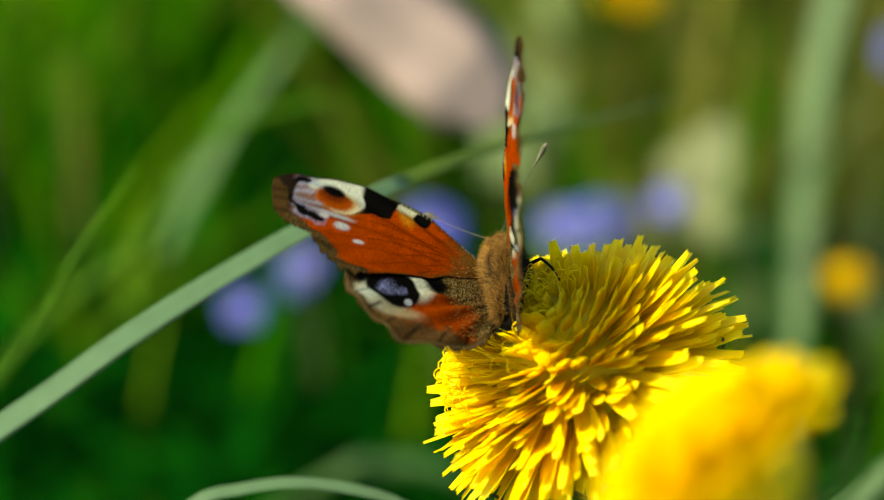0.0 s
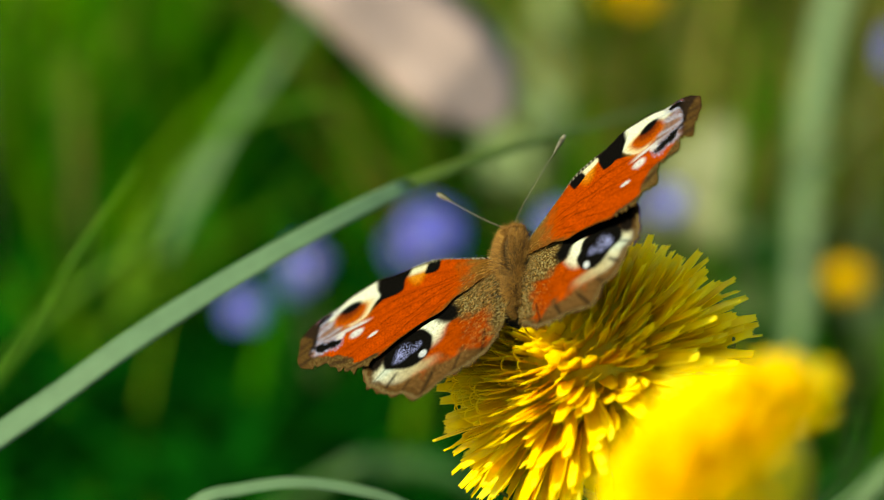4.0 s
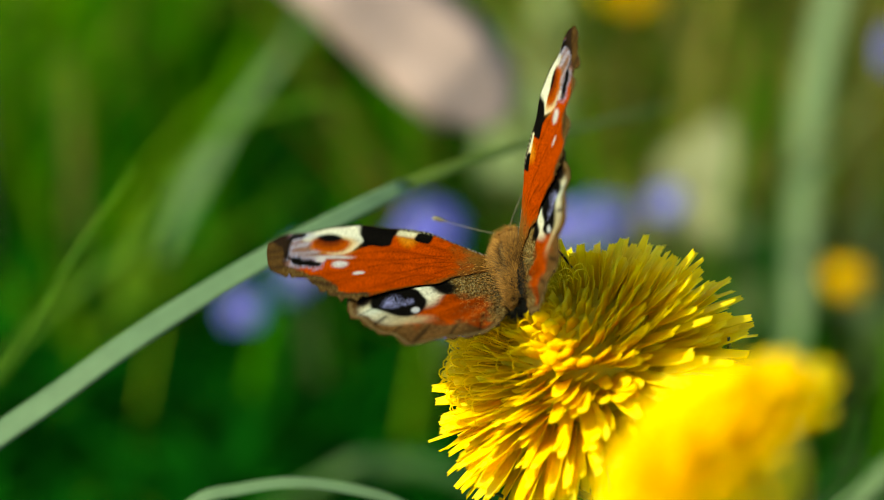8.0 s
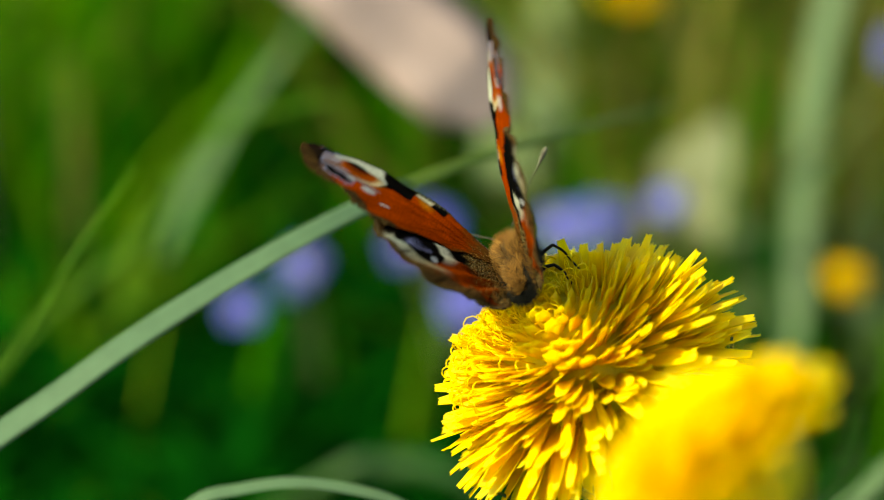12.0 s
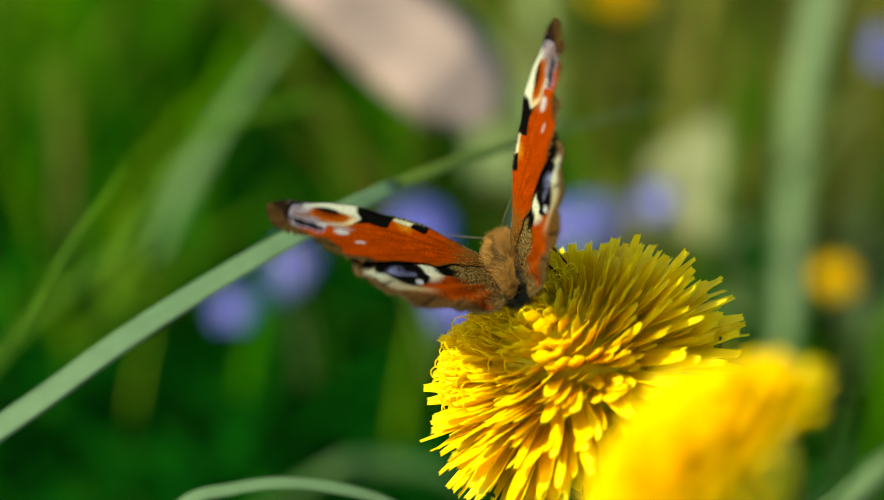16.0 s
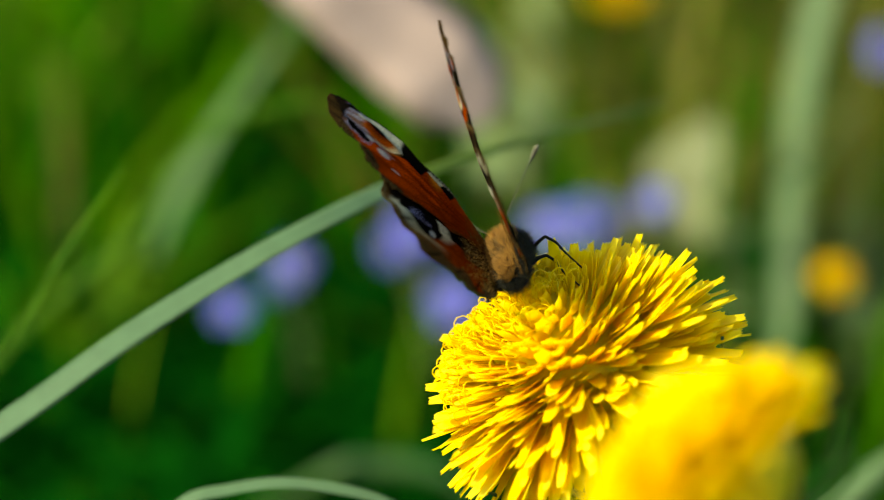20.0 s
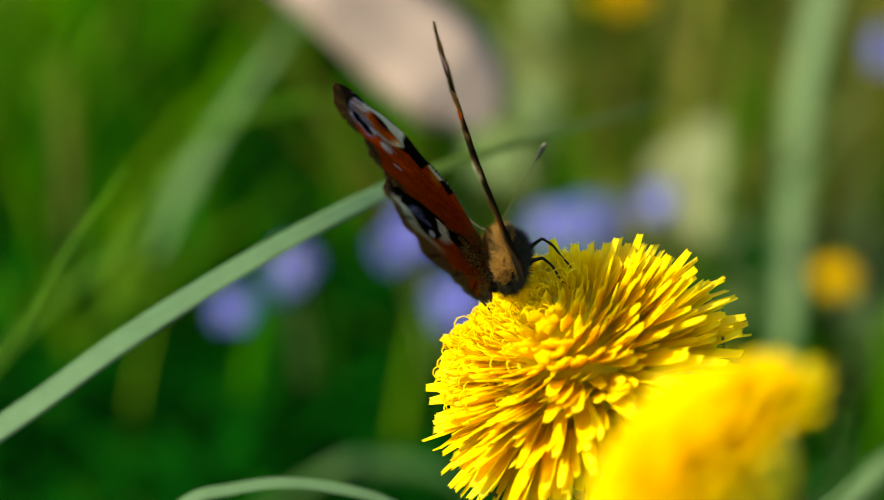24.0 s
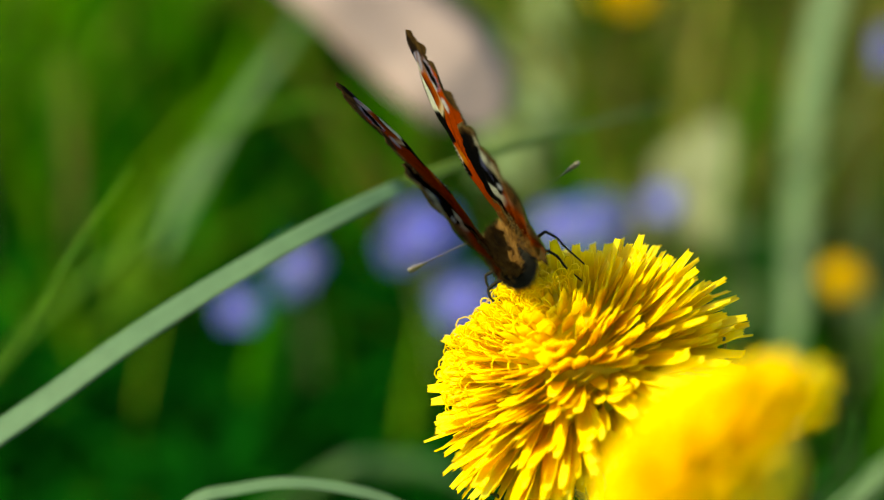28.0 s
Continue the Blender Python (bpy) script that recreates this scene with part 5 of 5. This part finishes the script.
    # the antennae dip and rise: seconds, roll, turn of the left and of the right one
    for (feeler, root), sways in zip(feelers, (
            [(t, 0, -24 * min(1, max(0, (left - 62) / 18))) for t, left, right in strokes if t < 27.1] + [(27.6, -14, 22), (28, -14, 22)],
            [(0, 0, 0), (1.5, 0, 0), (1.8, 30, -30), (2.0, 50, -50), (2.4, 65, -60), (2.8, 25, -20), (3.1, 0, 0), (13, 0, 0), (23.8, 0, 0), (24.3, 4, -13), (25.7, 4, -13), (25.9, 40, -45), (26.2, 40, -45), (26.5, 0, 0), (27.3, 0, 0), (27.7, 30, -20), (28, 30, -20)])):
        walk(feeler, [(t, pose(*root, 0, roll, turn)) for t, roll, turn in sways])
    # the long blade settles after a gust
    at = long_blade.matrix_world.translation.copy()
    walk(long_blade, [(t, Matrix.Translation(at + Vector((-0.54, 0, 0.84)) * lift * MM)) for t, lift in [
        (0.0, 0.85), (0.5, 0.6), (1.0, 0.5), (1.5, 0.4), (2.0, 0.38), (2.5, 0.3), (3.0, 0.3), (3.5, 0.1), (5.5, 0.0), (28.0, 0.0)]])
    # the stem gives a little in the wind
    walk(dandelion, [(t, BLOOM_BASE @ pose(0, 0, 0, 0, lean, 0)) for t, lean in [
        (0.0, -0.188), (0.5, -0.139), (1.0, 0.012), (1.5, 0.044), (2.0, -0.095), (2.5, -0.132), (3.0, -0.032),
        (3.5, 0.051), (5.5, 0.119), (6.0, 0.075), (6.5, -0.055), (7.0, -0.116), (7.5, -0.041), (8.0, 0.000),
        (8.5, 0.017), (9.0, 0.000), (9.5, -0.051), (10.0, -0.051), (10.5, -0.034), (11.0, -0.034), (11.5, -0.034),
        (12.0, 0.085), (12.5, 0.102), (14.5, 0.017), (15.0, 0.085), (15.5, 0.068), (16.0, 0.051), (16.5, 0.222),
        (17.0, 0.290), (17.5, 0.137), (18.0, 0.034), (18.5, 0.085), (19.0, 0.154), (19.5, 0.154), (20.0, 0.137),
        (20.5, 0.102), (21.0, 0.102), (21.5, 0.154), (23.5, 0.137), (24.0, 0.097), (24.5, 0.091), (25.0, 0.137),
        (25.5, 0.171), (26.0, 0.102), (26.5, 0.009), (27.0, -0.017), (27.5, 0.009), (28.0, -0.034),
    ]])


motions()
